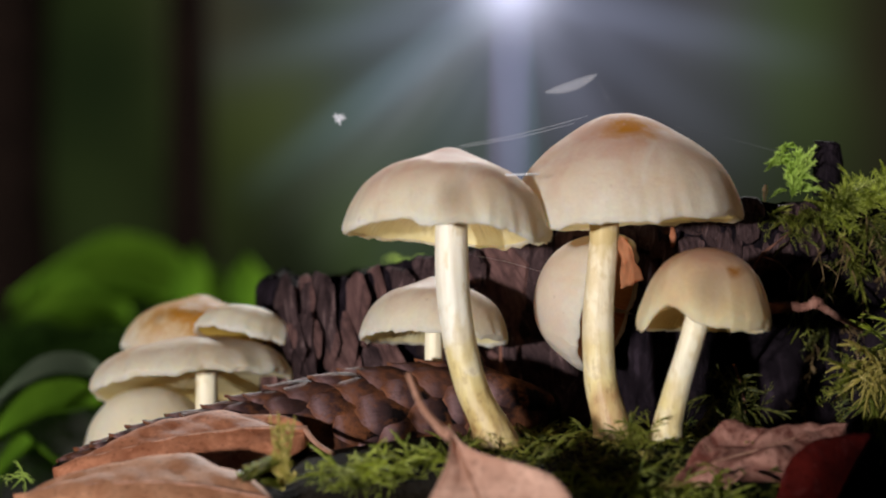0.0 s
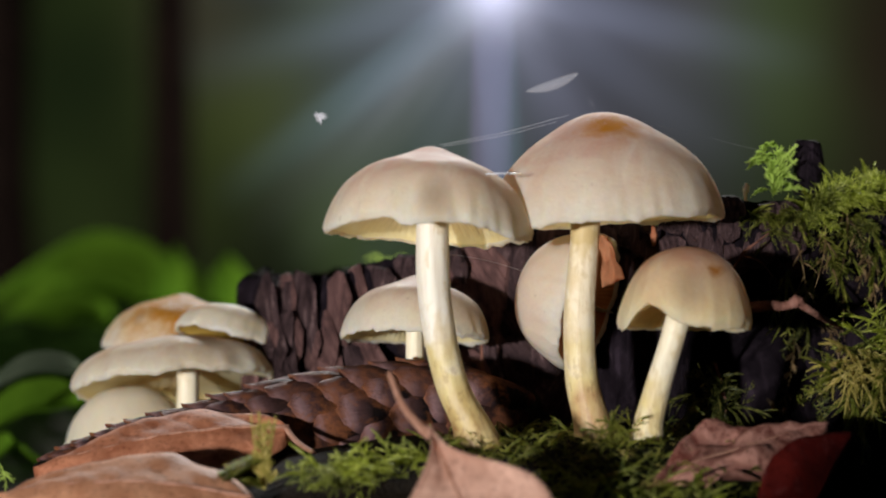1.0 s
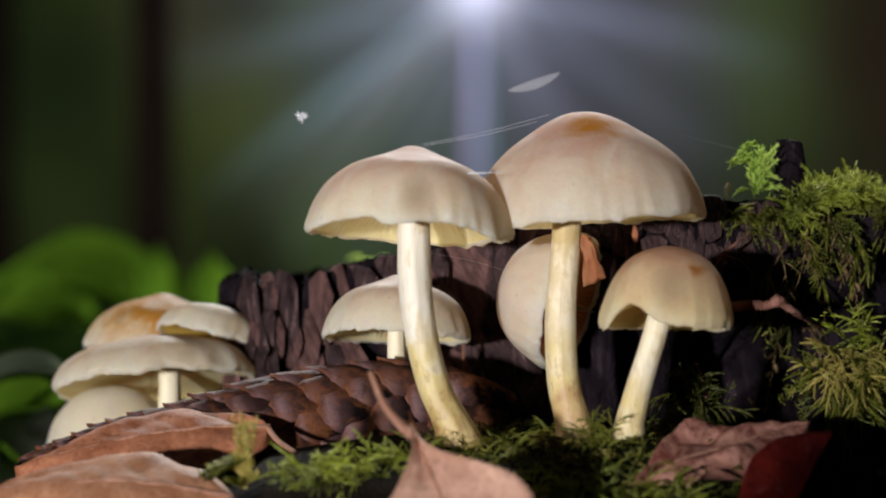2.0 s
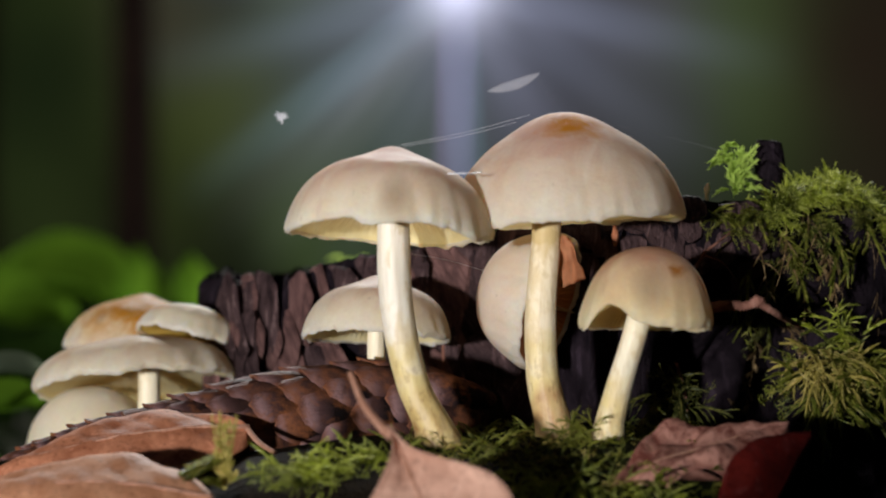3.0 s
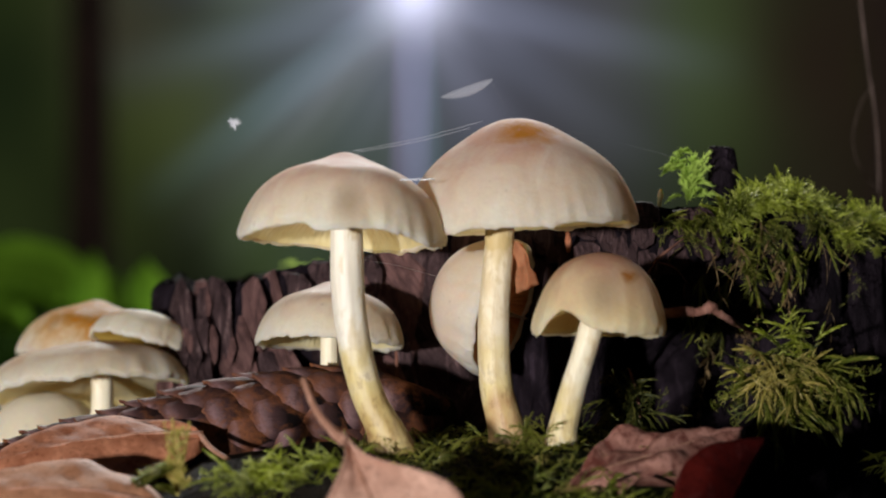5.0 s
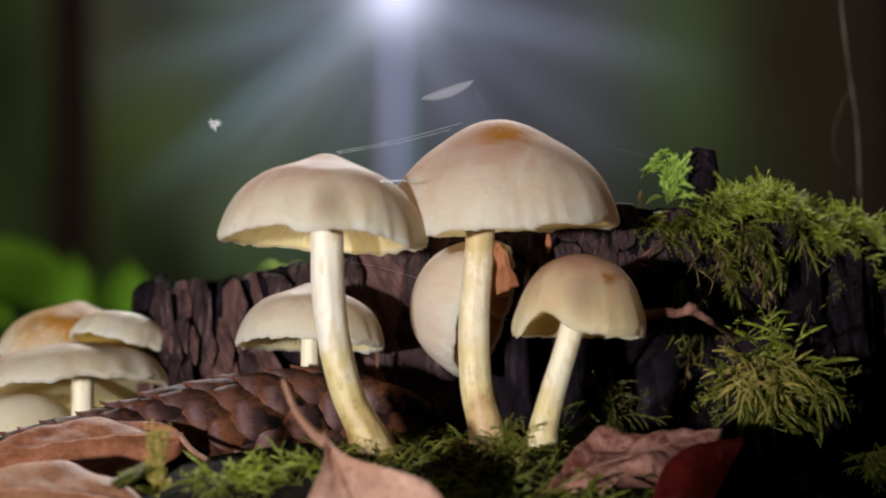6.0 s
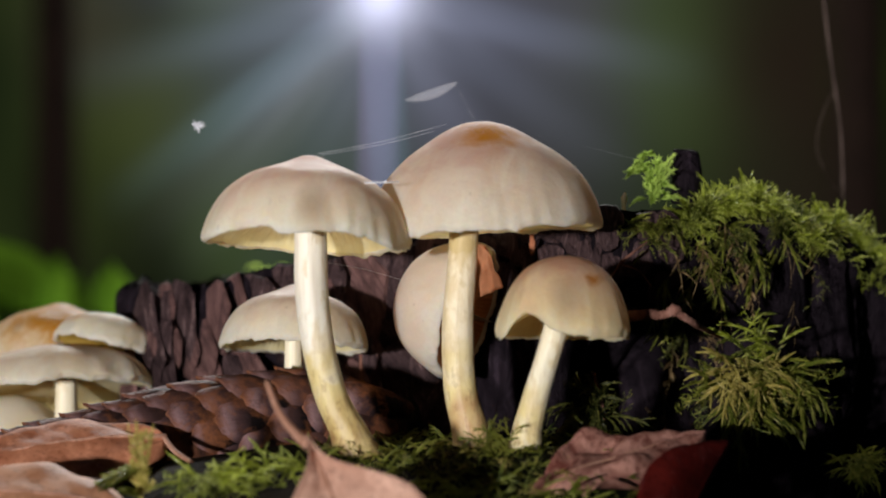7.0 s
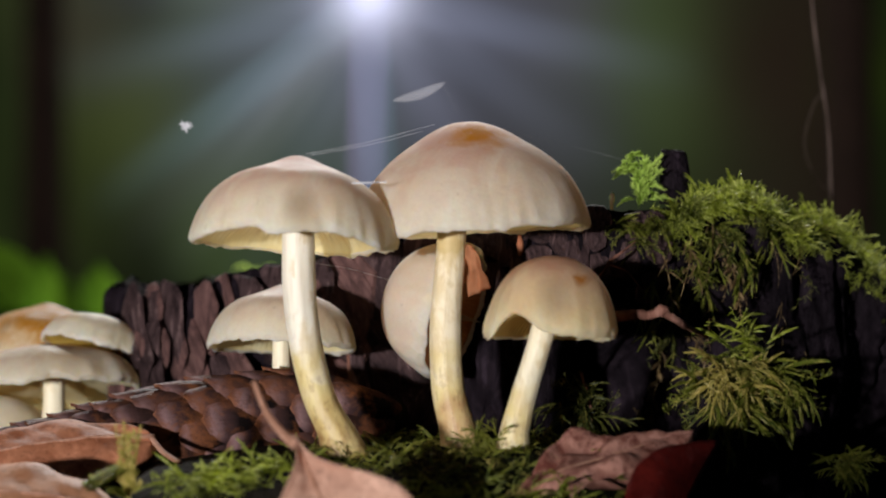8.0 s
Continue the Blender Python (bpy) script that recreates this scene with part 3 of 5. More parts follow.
# ---- spruce cone ----
def spruce_cone(spine, label, count=132):
    """spine: (x, y, z, radius) from the butt to the tip; woody shields lie on it like shingles, with their tips to the cone's tip."""
    o = spine[0][:3]
    root = thing("spruce_cone", o, label, "pine cone")
    path = smooth_path(shift(spine, o), 12)
    core = [(*p[:3], p[3] * 0.72) for p in path[::6]]
    v, f = tube(core, steps=3, sides=14)
    part("core", mesh_from("core", v, f), SOIL, root)
    rng = random.Random(4)
    run = [0.0]
    for p, q in zip(path, path[1:]):
        run.append(run[-1] + float(np.linalg.norm(q[:3] - p[:3])))

    def along(d):
        d = max(0.0, min(d, run[-1] * 0.999))
        i = int(np.searchsorted(run, d, side="right")) - 1
        t = (d - run[i]) / (run[i + 1] - run[i])
        p = path[i] * (1 - t) + path[i + 1] * t
        way = (Vector(path[i + 1][:3]) - Vector(path[i][:3])).normalized()
        side = way.cross(Vector((0, 0, 1))).normalized()
        return Vector(p[:3]), p[3], side, side.cross(way), way

    us = [0.0, 0.3, 0.55, 0.72, 0.84, 0.92, 0.97, 1.0]
    half = [0.70, 0.95, 1.0, 0.93, 0.76, 0.54, 0.33, 0.13]
    vs = [-1.0, -0.7, -0.35, 0.0, 0.35, 0.7, 1.0]
    nu, nv = len(us), len(vs)
    edge = list(range(nv)) + [i * nv + nv - 1 for i in range(1, nu)] + [(nu - 1) * nv + j for j in range(nv - 2, -1, -1)] + [i * nv for i in range(nu - 2, 0, -1)]
    faces = grid_faces(nu, nv) + [tuple(nu * nv + i for i in reversed(q)) for q in grid_faces(nu, nv)]
    faces += [(b, a, nu * nv + a, nu * nv + b) for a, b in zip(edge, edge[1:] + edge[:1])]
    for k in range(count):
        at = 0.012 + (k / (count - 1)) ** 0.86 * (run[-1] * 0.97 - 0.012)
        girth = along(at)[1]
        a0 = k * 2.39996 + rng.uniform(-0.05, 0.05)
        length = (0.0050 + girth * 1.36) * rng.uniform(0.93, 1.07)
        wide = 0.60 * rng.uniform(0.92, 1.08)
        lift, skew = rng.uniform(-0.02, 0.06), rng.uniform(-0.10, 0.10)
        lip = rng.uniform(0.0005, 0.0014) * min(1.0, girth / 0.012)
        top, low = [], []
        for u, w in zip(us, half):
            for q in vs:
                c, r, side, up, way = along(at + (u - 0.5) * length - 0.0012 * abs(q) * u * rng.uniform(0.6, 1.4))
                a = a0 + wide * w * q + skew * (u - 0.5)
                r = max(r, girth * 0.5)
                h = r * (0.75 + (0.33 + lift) * u ** 1.4) + r * 0.16 * (1 - q * q) * math.sin(math.pi * u ** 1.1) - 0.07 * r * q * q + lip * max(0.0, (u - 0.86) / 0.14) ** 1.5 + rng.uniform(-0.0001, 0.0001)
                d = side * math.cos(a) + up * math.sin(a)
                top.append(c + d * h)
                low.append(c + d * (h - 0.0011) - way * 0.0003)
        me = mesh_from("scale", top + low, faces)
        layer = me.uv_layers.new(name="map")
        for loop in me.loops:
            i = loop.vertex_index % (nu * nv)
            layer.data[loop.index].uv = (us[i // nv], 0.5 + 0.5 * vs[i % nv])
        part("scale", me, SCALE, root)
    return root


spruce_cone([(0.0335, 1.0560, 0.0050, 0.0095), (0.0215, 1.0500, 0.0045, 0.0140), (-0.0042, 1.0450, 0.0040, 0.0158), (-0.0321, 1.0400, 0.0018, 0.0152), (-0.0598, 1.0350, -0.0030, 0.0130), (-0.0872, 1.0300, -0.0070, 0.0100), (-0.1005, 1.0250, -0.0088, 0.0074), (-0.1120, 1.0200, -0.0101, 0.0044), (-0.1180, 1.0200, -0.0110, 0.0020)],
            "long grey-brown spruce cone lying on moss under leaves")


# ---- fallen leaves ----
def dry_leaf(base, tip, normal, width, label, material, bow=0.0, cup=0.0, ripple=0.001, seed=0, twist=0.0, stalk=None, shape=0.8, curl=0.0, taper=0.75):
    """A fallen leaf: blade with side ribs and crinkles, a raised midrib and, where given, a stalk."""
    o, end = Vector(base), Vector(tip)
    root = thing("fallen_leaf", base, label, "leaf", "fallen leaves")
    way = end - o
    length = way.length
    way.normalize()
    nrm = Vector(normal)
    nrm = (nrm - way * nrm.dot(way)).normalized()
    side = nrm.cross(way)
    nu, nv = 41, 25

    def spot(u, v):
        w = 0.5 * width * (math.sin(math.pi * u ** shape) ** taper + 0.02) * (1 + 0.05 * noise.noise((u * 9, seed, v * 0.5)))
        ribs = abs(((u * 8 - abs(v) * 1.5) % 1) - 0.5) * 0.0011 * (1 - abs(v) * 0.5)
        h = bow * math.sin(math.pi * u) + cup * abs(v) ** 1.6 + ribs + ripple * noise.noise((u * 5 + seed, v * 2.2, seed * 0.7)) * (0.3 + abs(v)) + curl * max(0, u - 0.6) ** 2
        t = twist * (u - 0.5)
        across = side * math.cos(t) + nrm * math.sin(t)
        return way * (u * length) + across * (w * v) + nrm * h

    verts = [spot(i / (nu - 1), -1 + 2 * j / (nv - 1)) for i in range(nu) for j in range(nv)]
    blade = part("blade", mesh_from("blade", verts, grid_faces(nu, nv)), material, root)
    solid = blade.modifiers.new("thickness", "SOLIDIFY")
    solid.thickness = 0.00028
    rib = [(*(spot(u, 0) + nrm * 0.0001), 0.0007 * (1.05 - u)) for u in np.linspace(0, 0.96, 9)]
    v, f = tube(rib, 3, 8)
    part("midrib", mesh_from("midrib", v, f), VEIN, blade)
    if stalk:
        pts = shift(stalk, base)
        v, f = tube(pts, 6, 10)
        part("leaf_stalk", mesh_from("leaf_stalk", v, f), VEIN, root)
    return root


dry_leaf((-0.0406, 1.0090, 0.0022), (-0.1162, 1.0030, -0.0098), (-0.05, -0.50, 0.86), 0.034, "pinkish-brown dry beech leaf draped over the cone", LEAF_PINK, bow=0.004, cup=-0.003, ripple=0.003, seed=1,
         stalk=[(*(-0.0415, 1.0090, 0.0020), 0.0009), (*(-0.0377, 1.0020, -0.0018), 0.0008), (*(-0.0323, 0.9920, -0.0046), 0.0007)])
dry_leaf((-0.0482, 0.9450, -0.0143), (-0.1217, 0.9550, -0.0144), (0.0, -0.5, 0.86), 0.040, "tan dry leaf curled on the ground before the cone", LEAF_PEACH, bow=0.005, cup=-0.004, ripple=0.002, seed=2)
dry_leaf((0.0020, 0.9250, 0.0052), (0.0255, 0.8860, -0.0474), (-0.10, -0.90, 0.40), 0.0446, "folded pinkish dry leaf with long stalk on the moss", LEAF_PALE, bow=0.002, cup=0.004, ripple=0.0015, seed=3, shape=1.0, taper=2.4, curl=-0.28,
         stalk=[(-0.0097, 0.9300, 0.0218, 0.0008), (-0.0062, 0.9300, 0.0132, 0.0010), (-0.0014, 0.9280, 0.0071, 0.0013), (0.0020, 0.9250, 0.0046, 0.0019)])
leaf = dry_leaf((0.0635, 0.9550, -0.0131), (0.1184, 0.9850, 0.0036), (-0.1, -0.60, 0.80), 0.027, "crinkled dry leaf with a dark red folded flap", LEAF_MOTTLED, bow=0.004, cup=-0.002, ripple=0.008, seed=4, shape=1.1, taper=0.9)


def leaf_flap(parent, corners, material, name, label, bulge=0.004, notch=0.4):
    """A turned-over or torn part: a bulged sheet between four corners."""
    a, b, c, d = (Vector(p) for p in corners)
    n, verts = 15, []
    for i in range(n):
        for j in range(n):
            u, v = i / (n - 1), j / (n - 1)
            p = a.lerp(b, u).lerp(d.lerp(c, u), v)
            p = p.lerp((a + c) / 2, notch * (u * (1 - v)) ** 3)
            p += Vector((0, -1, 0.4)) * bulge * math.sin(math.pi * u) * math.sin(math.pi * v)
            p += Vector((0.001, 0.002, 0.001)) * noise.noise((u * 3, v * 3, 2.0))
            verts.append(p - parent.location)
    flap = part(name, mesh_from(name, verts, grid_faces(n, n)), material, parent, label)
    solid = flap.modifiers.new("thickness", "SOLIDIFY")
    solid.thickness = 0.00028


leaf_flap(leaf, ((0.0930, 0.9420, -0.0166), (0.0976, 0.9500, 0.0032), (0.1254, 0.9750, 0.0028), (0.1105, 0.9520, -0.0174)), LEAF_RED, "folded_flap", "dark red underside folded over")
leaf_flap(sideways, ((0.0530, 1.0180, 0.0600), (0.0553, 1.0150, 0.0592), (0.0608, 1.0180, 0.0468), (0.0538, 1.0180, 0.0440)), OLD_SKIN, "torn_margin", "orange-brown torn cap margin", 0.0016, 0.1)


# ---- stump ----
STUMP_X, STUMP_Y, STUMP_R = 0.075, 1.17, 0.138


def stump_top(x, y):
    k = max(0.0, min(1.0, (x + 0.045) / 0.125))
    return 0.048 + 0.024 * k * k * (3 - 2 * k) - 0.22 * max(0.0, x - 0.148) - 0.55 * max(0.0, x - 0.172) + 0.003 * noise.noise((x * 40, y * 40, 1))


def stump_skin(a, h):
    """Radius of the bark at angle a and height share h (0 foot, 1 top)."""
    ridge = 1.3 * noise.noise((a * 7, h * 1.4, 4)) + 0.8 * noise.noise((a * 19, h * 3.0, 9)) + 0.45 * noise.noise((a * 50, h * 8, 2)) + 0.2 * noise.noise((a * 120, h * 26, 3))
    flare = 0.025 * (1 - h) ** 3
    hollow = -0.07 * math.exp(-((a + 1.22) / 0.23) ** 4) * math.exp(-((h - 0.34) / 0.37) ** 4) - 0.02 * math.exp(-((a + 0.4) / 0.4) ** 4) * math.exp(-((h - 0.2) / 0.3) ** 4)
    back = -0.05 * math.exp(-((a + 2.05) / 0.5) ** 2)
    return STUMP_R + back + 0.0055 * ridge + flare * 0.3 + hollow


def stump():
    root = thing("stump", (STUMP_X, STUMP_Y, -0.05), "rotten dark tree stump with cracked bark and mossy top", "tree stump")
    na, nh = 520, 90
    verts = []
    for i in range(nh):
        h = i / (nh - 1)
        for j in range(na):
            a = 2 * math.pi * j / na
            aa = (a + math.pi) % (2 * math.pi) - math.pi
            r = stump_skin(aa, h)
            if h > 0.93:
                r -= 0.004 * ((h - 0.93) / 0.07) ** 2
            x, y = r * math.cos(a), r * math.sin(a) * 0.95
            top = stump_top(STUMP_X + x, STUMP_Y + y) + 0.05
            torn = 0.004 * abs(noise.noise((aa * 9, 0.5, 6))) + 0.002 * abs(noise.noise((aa * 37, 2.5, 6)))
            verts.append((x, y, (top - torn * (1.0 if x < 0.02 else 0.4)) * h))
    last = (nh - 1) * na
    part("bark", mesh_from("bark", verts, grid_faces(nh, na, True)), BARK, root)
    rings = [1.0, 0.85, 0.65, 0.4, 0.15]
    tv = []
    for s in rings:
        for j in range(0, na, 4):
            x, y, z = verts[last + j]
            px, py = x * s, y * s
            tv.append((px, py, z if s == 1.0 else stump_top(STUMP_X + px, STUMP_Y + py) + 0.032 + 0.004 * noise.noise((px * 90, py * 90, 5))))
    part("cut_top", mesh_from("cut_top", tv, grid_faces(len(rings), na // 4, True) + [tuple(range(len(tv) - na // 4, len(tv)))]), SOIL, root, "crumbling rotten wood")
    rng = random.Random(6)
    spots = [(-1.80 + 0.066 * i + rng.uniform(-0.02, 0.02), 0.77 + 0.07 * j + rng.uniform(-0.03, 0.03)) for i in range(9) for j in range(4)]
    spots += [(rng.uniform(-2.9, -1.85), rng.uniform(0.30, 0.97)) for _ in range(105)]
    slabs = len(spots)
    spots += [(-2.78, 0.62), (-2.62, 0.45), (-2.50, 0.70), (-2.36, 0.50), (-2.22, 0.66), (-2.68, 0.80), (-2.42, 0.34), (-2.75, 0.85), (-2.56, 0.88), (-2.30, 0.82), (-2.10, 0.80), (-2.0, 0.55)]
    for number, (a, h) in enumerate(spots):
        r = stump_skin(a, h) + 0.0010
        x, y = r * math.cos(a), r * math.sin(a) * 0.95
        z = (stump_top(STUMP_X + x, STUMP_Y + y) + 0.05) * h
        w, l = (rng.uniform(0.0080, 0.0105), rng.uniform(0.0105, 0.0140)) if number < 36 else (rng.uniform(0.014, 0.024), rng.uniform(0.022, 0.040)) if number < slabs else (rng.uniform(0.013, 0.019), rng.uniform(0.022, 0.036))
        z = min(z, stump_top(STUMP_X + x, STUMP_Y + y) + 0.050 - l * 0.52)
        n = 10
        outer = [2 * math.pi * q / n + rng.uniform(-0.2, 0.2) for q in range(n)]
        outer = [(t, rng.uniform(0.84, 1.06) / max(abs(math.cos(t)), abs(math.sin(t))) ** 0.8) for t in outer]
        pv = [(w * 0.5 * math.cos(t) * q, 0.0008, l * 0.5 * math.sin(t) * q) for t, q in outer]
        pv += [(w * 0.47 * math.cos(t) * q, -0.0004 + rng.uniform(-0.0003, 0.0003), l * 0.47 * math.sin(t) * q) for t, q in outer]
        pv += [(w * 0.3 * math.cos(t) * q, -0.0006 + rng.uniform(-0.0004, 0.0004), l * 0.3 * math.sin(t) * q) for t, q in outer]
        pf = grid_faces(3, n, True) + [tuple(range(2 * n, 3 * n))]
        part("bark_plate", mesh_from("bark_plate", pv, pf, False), SLAB if number >= slabs or (number >= 36 and number % 3 == 0) else PLATE, root, m=Matrix.Translation((x, y, z)) @ pose(0, 0, 0, rng.uniform(-5, 5), rng.uniform(-9, 9) if number < 36 else rng.uniform(-55, 25), math.degrees(a) + 90))
    return root


stump()


# ---- ground ----
def ground_z(x, y):
    """A low mossy bank under the mushrooms, falling away on every side to the forest floor."""
    rise = math.exp(-((y - 1.1) / 0.190) ** 8) * math.exp(-((x - 0.06) / 0.22) ** 4)
    z = -0.10 + 0.0992 * rise
    z += 0.0025 * noise.noise((x * 30, y * 30, 0)) * rise + 0.03 * noise.noise((x * 1.3, y * 1.3, 7)) * (1 - rise)
    if x > 0.095:
        z -= min(0.05, (x - 0.095) * 1.2) * rise
    if x < -0.04:
        z -= min(0.035, (-0.04 - x) * 0.35) * rise
    return z


def ground():
    xs = sorted(set([round(v, 4) for v in np.linspace(-0.3, 0.45, 151)] + [-0.5, -1, -2, -4, -9, -20, -60, -200, 0.6, 1, 2, 4, 9, 20, 60, 200]))
    ys = sorted(set([round(v, 4) for v in np.linspace(0.7, 1.5, 161)] + [-200, -60, -15, -4, -1, 0, 0.3, 0.5, 1.8, 2.2, 3, 4, 6, 9, 14, 25, 60, 200, 600]))
    verts = [(x, y, ground_z(x, y)) for y in ys for x in xs]
    me = mesh_from("ground", verts, grid_faces(len(ys), len(xs)))
    me.materials.append(SOIL)
    tagged(new("ground", me), "dark forest soil rising into a low bank", "ground", kind="structure")


ground()


# ---- moss ----
def frond_template(seed, droop=0.4, spread=0.42, branches=8, leaf=0.13, slim=0.13, joints=5):
    """One feathery moss shoot, 1 long, along +x with +z up: a bent axis and arching side shoots, all set with narrow overlapping leaves."""
    rng = random.Random(seed)
    verts, faces = [], []

    def needle(p, way, nrm, size):
        side = way.cross(nrm).normalized()
        k = len(verts)
        mid = p + way * (size * 0.4) - nrm * (size * 0.04)
        verts.extend([p, mid + side * (size * slim), p + way * size + nrm * (size * 0.12), mid - side * (size * slim)])
        faces.extend([(k, k + 1, k + 2), (k, k + 2, k + 3)])

    def axis(u):
        return Vector((u * (1 - 0.1 * droop * u), 0.07 * math.sin(u * 4 + seed), droop * (u * 0.6 - u * u * 0.8)))

    def shoot(p0, way, nrm, length, n, bend):
        p, d = p0.copy(), way.copy()
        for i in range(n):
            t = i / n
            d = (d + bend / n).normalized()
            q = p + d * (length / n)
            k = len(verts)
            w = d.cross(nrm).normalized() * (0.012 * (1.2 - t))
            verts.extend([p + w, p - w, q - w * 0.8, q + w * 0.8])
            faces.extend([(k, k + 1, k + 2), (k, k + 2, k + 3)])
            for turn in range(3):
                a = turn * 2.094 + i * 1.1 + rng.uniform(-0.3, 0.3)
                side = (d.cross(nrm).normalized() * math.cos(a) + nrm * math.sin(a))
                needle(p.lerp(q, 0.5), (d + side * rng.uniform(0.28, 0.5)).normalized(), side, leaf * rng.uniform(0.8, 1.2) * (1.05 - 0.4 * t))
            p = q

    for b in range(branches):
        u = 0.1 + 0.8 * b / branches
        p = axis(u)
        way = (axis(u + 0.02) - p).normalized()
        nrm = Vector((-way.z, 0, way.x))
        sgn = 1 if b % 2 else -1
        out = (way * rng.uniform(0.6, 1.0) + Vector((0, sgn, 0)) * rng.uniform(0.6, 1.0) + nrm * rng.uniform(-0.1, 0.4)).normalized()
        size = spread * (1.05 - 0.6 * u) * rng.uniform(0.7, 1.2)
        shoot(p, out, nrm, size, joints, way * 0.7 - Vector((0, 0, 0.5)))
    shoot(Vector((0, 0, 0)), (axis(0.3)).normalized(), Vector((0, 0, 1)), 1.0, 13, Vector((0, 0, -droop * 1.1)))
    return np.array([tuple(v) for v in verts]), np.array(faces)


def curly_template(seed, droop=0.5, joints=11, branch=0.40, leaf=0.085, slim=0.10, curl=0.30, fork=0.8):
    """One wiry, crooked moss shoot, 1 long, along +x, with short crooked side shoots and fine leaves all round."""
    rng = random.Random(seed)
    verts, faces = [], []

    def grow(p, d, length, n, down, side_shoots):
        for i in range(n):
            t = i / n
            d = (d + Vector((rng.gauss(0, 1), rng.gauss(0, 1), rng.gauss(0, 1))) * curl + Vector((0, 0, -down / n))).normalized()
            q = p + d * (length / n)
            k = len(verts)
            up = d.orthogonal().normalized()
            w = d.cross(up) * (0.010 * (1.15 - t))
            verts.extend([p + w, p - w, q - w * 0.8, q + w * 0.8])
            faces.extend([(k, k + 1, k + 2), (k, k + 2, k + 3)])
            for turn in range(3):
                a = turn * 2.094 + rng.uniform(0, 2)
                out = up * math.cos(a) + d.cross(up) * math.sin(a)
                way = (d + out * rng.uniform(0.4, 0.9)).normalized()
                size = leaf * rng.uniform(0.7, 1.4) * (1.1 - 0.5 * t)
                flat = way.cross(d).normalized() * (size * slim)
                b = p.lerp(q, rng.random())
                k = len(verts)
                verts.extend([b, b + way * (size * 0.4) + flat, b + way * size - out * (size * 0.15), b + way * (size * 0.4) - flat])
                faces.extend([(k, k + 1, k + 2), (k, k + 2, k + 3)])
            if side_shoots and i > 0 and rng.random() < fork:
                a = rng.uniform(0, 6.28)
                out = up * math.cos(a) + d.cross(up) * math.sin(a)
                grow(q, (d * rng.uniform(0.3, 0.8) + out).normalized(), branch * (1.1 - 0.6 * t) * rng.uniform(0.5, 1.2), 4, down * 0.4, False)
            p = q

    grow(Vector((0, 0, 0)), Vector((1, 0, 0.15)).normalized(), 1.0, joints, droop, True)
    return np.array([tuple(v) for v in verts]), np.array(faces)


def plume_template(seed, droop=0.5, whorls=17, leaf=0.20, slim=0.085, side_plumes=3):
    """One soft moss shoot, 1 long, along +x: a gently arched stalk set with long forward-pointing leaves, tapering like a tail."""
    rng = random.Random(seed)
    verts, faces = [], []

    def grow(p, d, length, n, down, thick):
        sway = Vector((rng.uniform(-0.25, 0.25), rng.uniform(-0.5, 0.5), rng.uniform(-0.2, 0.2)))
        for i in range(n):
            t = i / (n - 1)
            d = (d + sway / n + Vector((0, 0, -down / n))).normalized()
            q = p + d * (length / n)
            up = d.orthogonal().normalized()
            side = d.cross(up)
            w = up * (0.012 * length * (1.1 - t))
            k = len(verts)
            verts.extend([p + w, p - w, q])
            faces.append((k, k + 1, k + 2))
            for turn in range(5):
                a = turn * 1.2566 + i * 0.9 + rng.uniform(-0.25, 0.25)
                out = up * math.cos(a) + side * math.sin(a)
                size = thick * rng.uniform(0.75, 1.25) * (0.55 + 0.9 * math.sin(math.pi * min(1.0, 0.12 + 0.88 * t)) ** 0.7)
                way = (d + out * rng.uniform(0.32, 0.62) * (1.0 - 0.55 * t)).normalized()
                flat = way.cross(out).normalized() * (size * slim)
                k = len(verts)
                verts.extend([p, p + way * (size * 0.4) + flat, p + way * size + d * (size * 0.12), p + way * (size * 0.4) - flat])
                faces.extend([(k, k + 1, k + 2), (k, k + 2, k + 3)])
            p = q
            if side_plumes and i % 4 == 2 and i < 4 * side_plumes:
                a = rng.uniform(0, 6.28)
                starts.append((p, (d * 0.9 + (up * math.cos(a) + side * math.sin(a)) * 0.8).normalized(), 0.52 - 0.25 * t))

    starts = []
    grow(Vector((0, 0, 0)), Vector((1, 0, 0.2)).normalized(), 1.0, whorls, droop, leaf)
    for p, d, size in list(starts):
        side_plumes = 0
        grow(p, d, size, 8, droop * 0.6, leaf * 0.72)
    return np.array([tuple(v) for v in verts]), np.array(faces)


WISPS = [frond_template(20 + k, droop=0.6, spread=0.20, branches=5, leaf=0.11) for k in range(2)]
LEAFY = [frond_template(70 + k, droop=0.45, spread=0.34, branches=7, leaf=0.21) for k in range(4)]
SLIM = [frond_template(80 + k, droop=0.12, spread=0.13, branches=9, leaf=0.11) for k in range(3)]
FINE = [curly_template(90 + k, droop=0.3 + 0.2 * (k % 3), branch=0.36 + 0.06 * (k % 3)) for k in range(6)]
LONG = [curly_template(110 + k, droop=0.9 + 0.3 * (k % 2), joints=15, branch=0.22, leaf=0.06, curl=0.22, fork=0.65) for k in range(5)]
PLUMES = [plume_template(120 + k, droop=0.5 + 0.35 * (k % 3), whorls=21, leaf=0.125, slim=0.085, side_plumes=1 + k % 4) for k in range(7)]
TAILS = [plume_template(140 + k, droop=1.1, whorls=24, leaf=0.085, slim=0.09, side_plumes=4) for k in range(4)]
THREADY = [frond_template(40 + k, droop=0.9, spread=0.35, branches=4, leaf=0.035) for k in range(3)]


